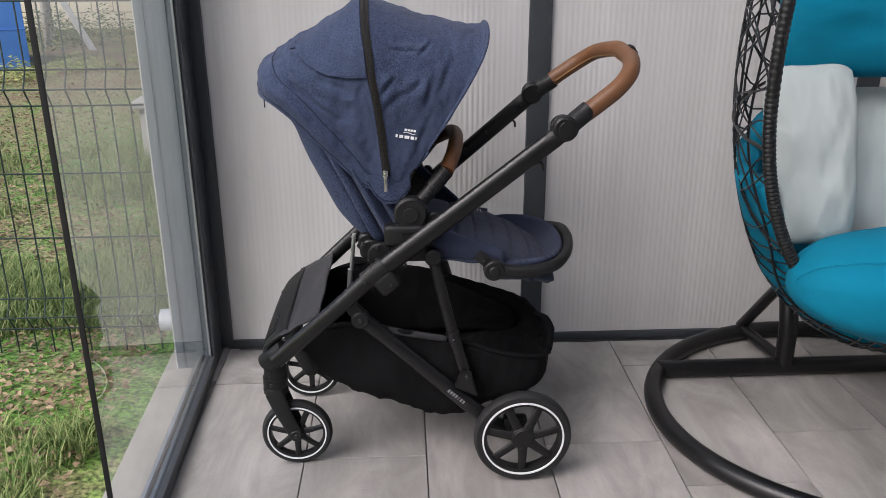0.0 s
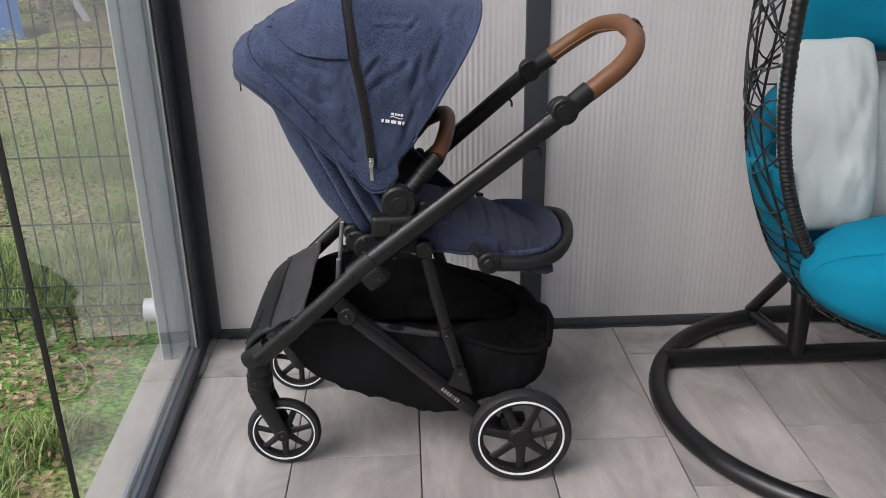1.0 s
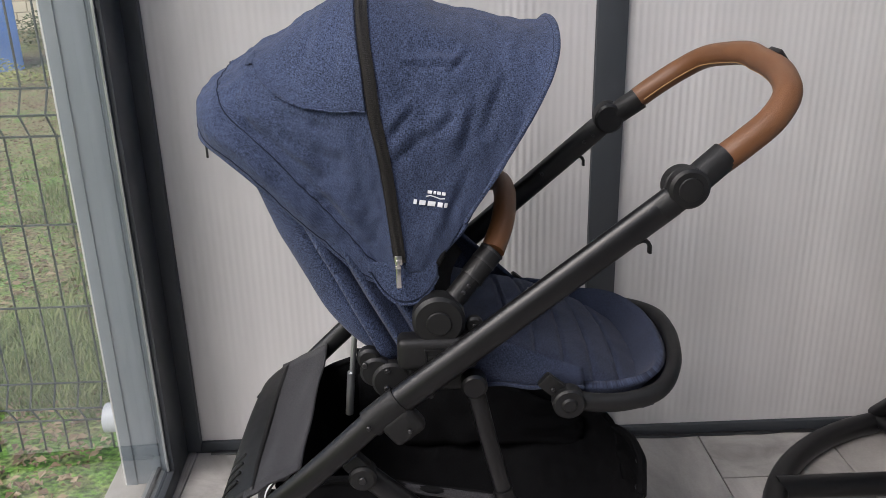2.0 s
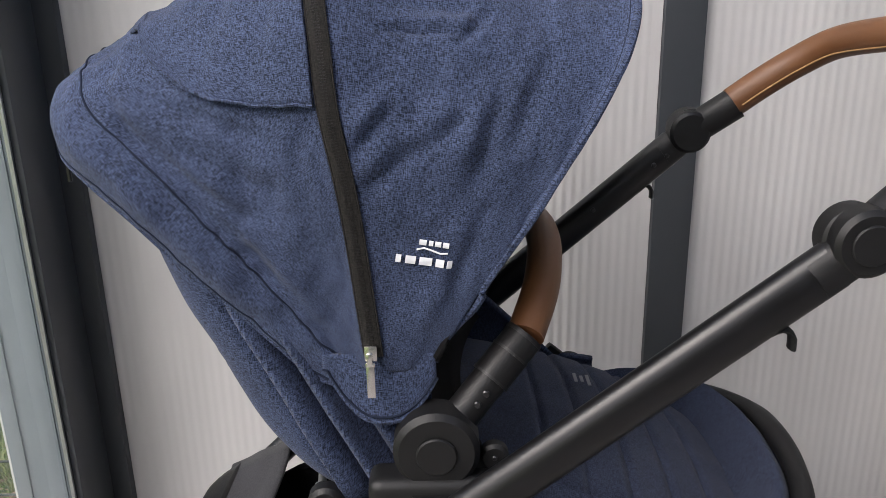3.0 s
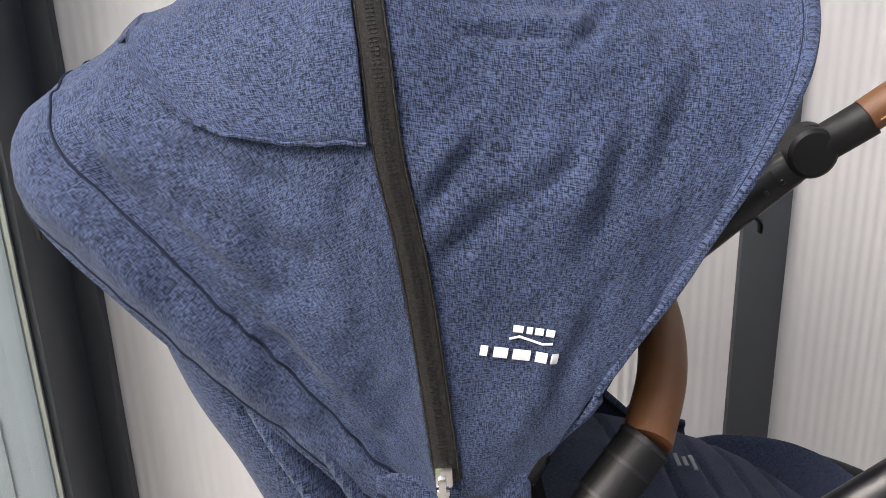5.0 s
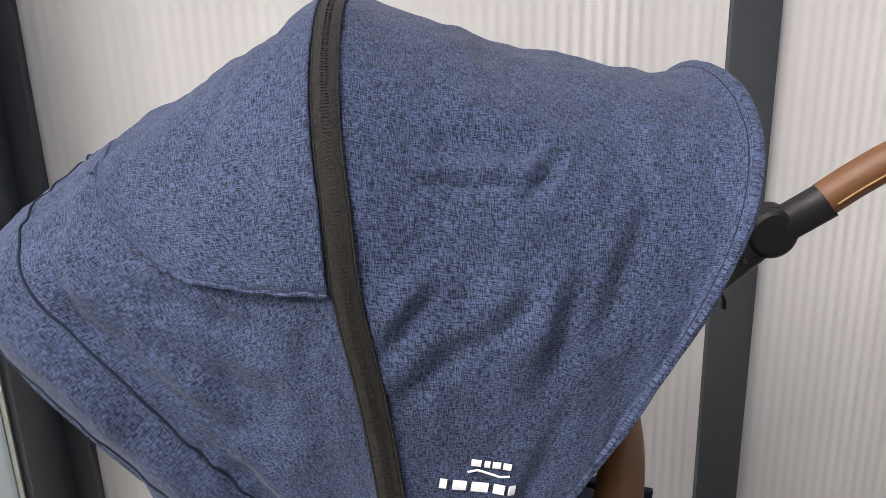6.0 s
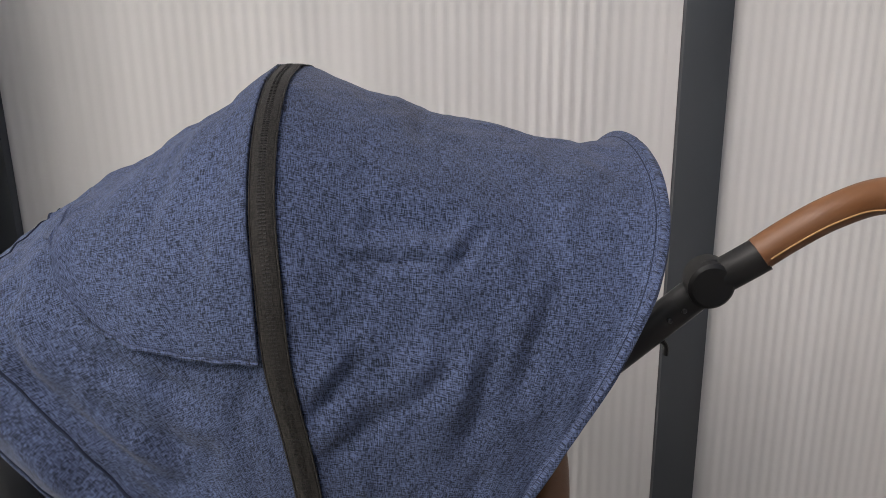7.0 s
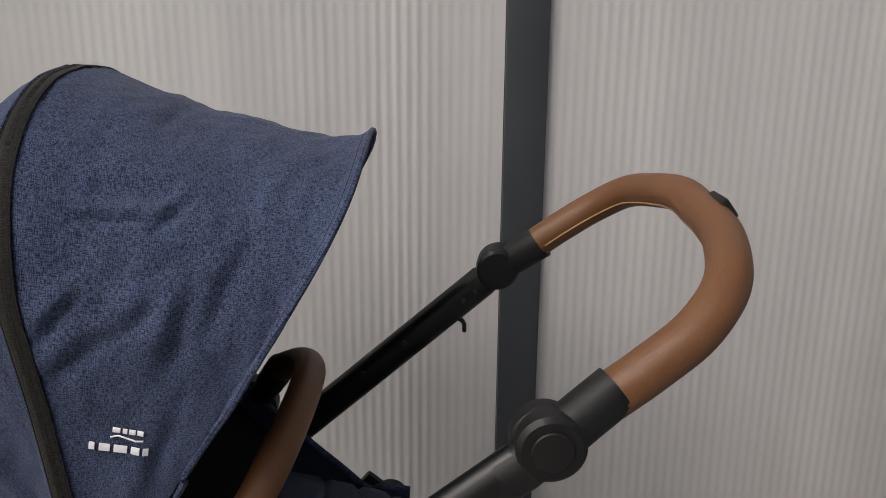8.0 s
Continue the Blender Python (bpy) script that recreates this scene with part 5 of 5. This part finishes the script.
stand = thing("chair_stand", "black steel ring stand for the hanging chair", "stand")
part("base_ring", tube([(1.24 + 0.565 * math.cos(a), -0.035 + 0.515 * math.sin(a), 0.026) for a in (2 * math.pi * k / 80 for k in range(80))], 0.026, straight=True, closed=True, seg=16, up=(0, 0, 1)), M_FRAME, stand)
part("cross_bar", tube([(0.745, 0.215, 0.030), (1.735, 0.215, 0.030)], 0.026, n=4, seg=16, up=(0, 0, 1)), M_FRAME, stand)
part("upright", tube([(1.13, 0.215, 0.03), (1.125, 0.216, 0.20), (1.13, 0.32, 0.45), (1.15, 0.44, 0.85), (1.18, 0.47, 1.4), (1.22, 0.40, 1.95), (1.24, 0.20, 2.12), (1.245, -0.02, 2.10)], 0.027, n=50, seg=16, up=(1, 0, 0)), M_FRAME, stand)
part("brace", tube([(1.10, 0.474, 0.045), (1.118, 0.25, 0.30)], 0.018, n=4, seg=12), M_FRAME, stand)
part("brace", tube([(1.10, 0.470, 0.040), (1.13, 0.23, 0.045)], 0.018, n=4, seg=12), M_FRAME, stand)
part("hook", tube([(1.245, -0.02, 2.09), (1.245, -0.03, 1.95), (1.245, -0.06, 1.80), (1.245, -0.20, 1.765)], 0.008, n=12, seg=8, up=(1, 0, 0)), M_STEEL, stand)


def cushion(name, label, c, size, rot, material, seed, group=""):
    """A stuffed cushion: pinched corners, swollen middle, seam round the edge and creases."""
    n = 36
    top, bot = [], []
    for i in range(n):
        a = 2 * i / (n - 1) - 1
        r1, r2 = [], []
        for j in range(n):
            b = 2 * j / (n - 1) - 1
            h = max(0.0, (1 - abs(a) ** 2.2) * (1 - abs(b) ** 2.2)) ** 0.5
            pin = (1 - 0.04 * (1 - b * b) * abs(a) ** 6) * (1 - 0.13 * b ** 4)
            pin2 = (1 - 0.04 * (1 - a * a) * abs(b) ** 6) * (1 - 0.13 * a ** 4)
            cr = 0.10 * noise.noise(Vector((a * 2.2 + seed, b * 2.2, seed))) + 0.05 * noise.noise(Vector((a * 5, b * 3.5 + seed, seed))) * (0.5 + abs(a)) + 0.035 * noise.noise(Vector((a * 5, b * 13, seed))) * abs(a) + 0.02 * noise.noise(Vector((a * 11, b * 14, seed)))
            x, z = a * size[0] / 2 * pin, b * size[2] / 2 * pin2
            r1.append(Vector((x, -size[1] / 2 * h * (1 + cr * 1.6), z)))
            r2.append(Vector((x, size[1] / 2 * h * (1 + cr), z)))
        top.append(r1)
        bot.append(r2[::-1])
    bm = join(grid_mesh(top), grid_mesh(bot))
    bmesh.ops.remove_doubles(bm, verts=bm.verts, dist=0.0008)
    bmesh.ops.transform(bm, matrix=pose(*c, *rot), verts=bm.verts)
    ob = tagged(mesh_ob(name, bm, material), label, "cushion", group)
    return ob


cushion("head_cushion", "teal head cushion hung in the egg chair", (1.22, -0.03, 1.112), (0.74, 0.16, 0.36), (-8, 0, 0), M_TEAL, 1.0)
cushion("scatter_cushion", "pale mint scatter cushion leaning in the chair", (0.945, -0.115, 0.768), (0.215, 0.16, 0.44), (-12, -5, -12), M_PALE, 2.0, "pale cushions")
cushion("scatter_cushion", "pale mint scatter cushion leaning in the chair", (1.225, 0.0, 0.690), (0.44, 0.17, 0.45), (-12, 0, 0), M_PALE, 3.5, "pale cushions")


def seat_cushion():
    """A plump bolster that bulges over the rim, with a seam and puckers along it."""
    def at(v, u, out=0.0):
        r = max(0.0, 1 - abs(v) ** 2.6) ** (1 / 2.2)
        c, s = math.cos(u), math.sin(u)
        c, s = math.copysign(abs(c) ** 0.85, c), math.copysign(abs(s) ** 0.85, s)
        sm = u - radians(150) - 0.9 * v
        pull = -0.010 * math.exp(-(sm / 0.06) ** 2) + 0.006 * math.exp(-(sm / 0.35) ** 2) * math.sin(v * 38 + 3 * rid((v, 0, 0), 5)) * rid((v, 1, 0), 6)
        big = 1 + 0.06 * noise.noise(Vector((v * 2.5, c * 1.6, s * 1.6))) + 0.012 * noise.noise(Vector((v * 9, c * 4, s * 4)))
        k = r * big
        nrm = Vector((0, c, s)).normalized()
        return Vector((1.250 + 0.400 * v, -0.315 + 0.20 * k * c, 0.515 + 0.120 * k * s)) + nrm * (pull * r + out)
    vs = [math.sin(math.pi / 2 * (2 * i / 79 - 1)) for i in range(80)]
    us = [2 * math.pi * j / 120 for j in range(121)]
    bm = grid_mesh([[at(v, u) for u in us] for v in vs])
    bmesh.ops.remove_doubles(bm, verts=bm.verts, dist=0.0006)
    ob = tagged(mesh_ob("seat_cushion", bm, M_TEAL), "plump teal seat cushion bulging over the chair rim", "cushion")
    part("seam", tube([at(v, radians(150) + 0.9 * v, 0.0012) for v in vs[3:-3]], 0.0018, seg=6, straight=True, up=(0, 0, 1)), M_TEAL, ob)


seat_cushion()


def lining():
    rows = []
    for i in range(40):
        th = radians(203) + radians(134) * i / 39
        row = []
        for j in range(18):
            d = 0.12 + 0.60 * j / 17
            p = egg(th, d)
            c = Vector((CX, p.y, CZ))
            q = p + (c - p) * (0.055 + 0.02 * math.sin(j * 1.1)) + Vector((0, -0.02, 0))
            row.append(q)
        rows.append(row)
    return push(rows, lambda i, j, p: 0.010 * rid(p, 7, 1))


thicken(tagged(mesh_ob("back_cushion", grid_mesh(lining()), M_TEAL), "teal padded lining cushion inside the wicker shell", "cushion"), 0.05, 0)


# ---------------------------------------------------------------- floor tiles
def floor_tiles():
    w, d = 0.313, 0.62
    phase = {-2: 0.247, -1: -0.161, 0: 0.15, 1: -0.125, 2: 0.299, 3: -0.10}
    bm = box(0, 0, 0, w - 0.003, d - 0.003, 0.012, 0.0012, seg=1)
    first = part("tile", bm, M_TILE, slab, smooth=False)
    n = 0
    for c in range(-3, 9):
        ph = phase.get(c, 0.31 * ((c * 5) % 7) / 7)
        x = 0.03 + w * (c + 0.5)
        for r in range(-6, 3):
            y = ph + d * (r + 0.5)
            lo, hi = max(y - d / 2, -3.27), min(y + d / 2, BACK - 0.002)
            left = GX + 0.04 * (GY - y) + 0.004
            xl, xr = max(x - w / 2, left - 0.01), min(x + w / 2, 2.63)
            if hi - lo < 0.04 or xr - xl < 0.02:
                continue
            o = first if n == 0 else new("tile", first.data)
            o.parent = slab
            o.location = ((xl + xr) / 2, (lo + hi) / 2, -0.006 + 0.0004 * math.sin(c * 3.1 + r * 1.7))
            o.scale = ((xr - xl) / w, (hi - lo) / d, 1)
            n += 1


floor_tiles()
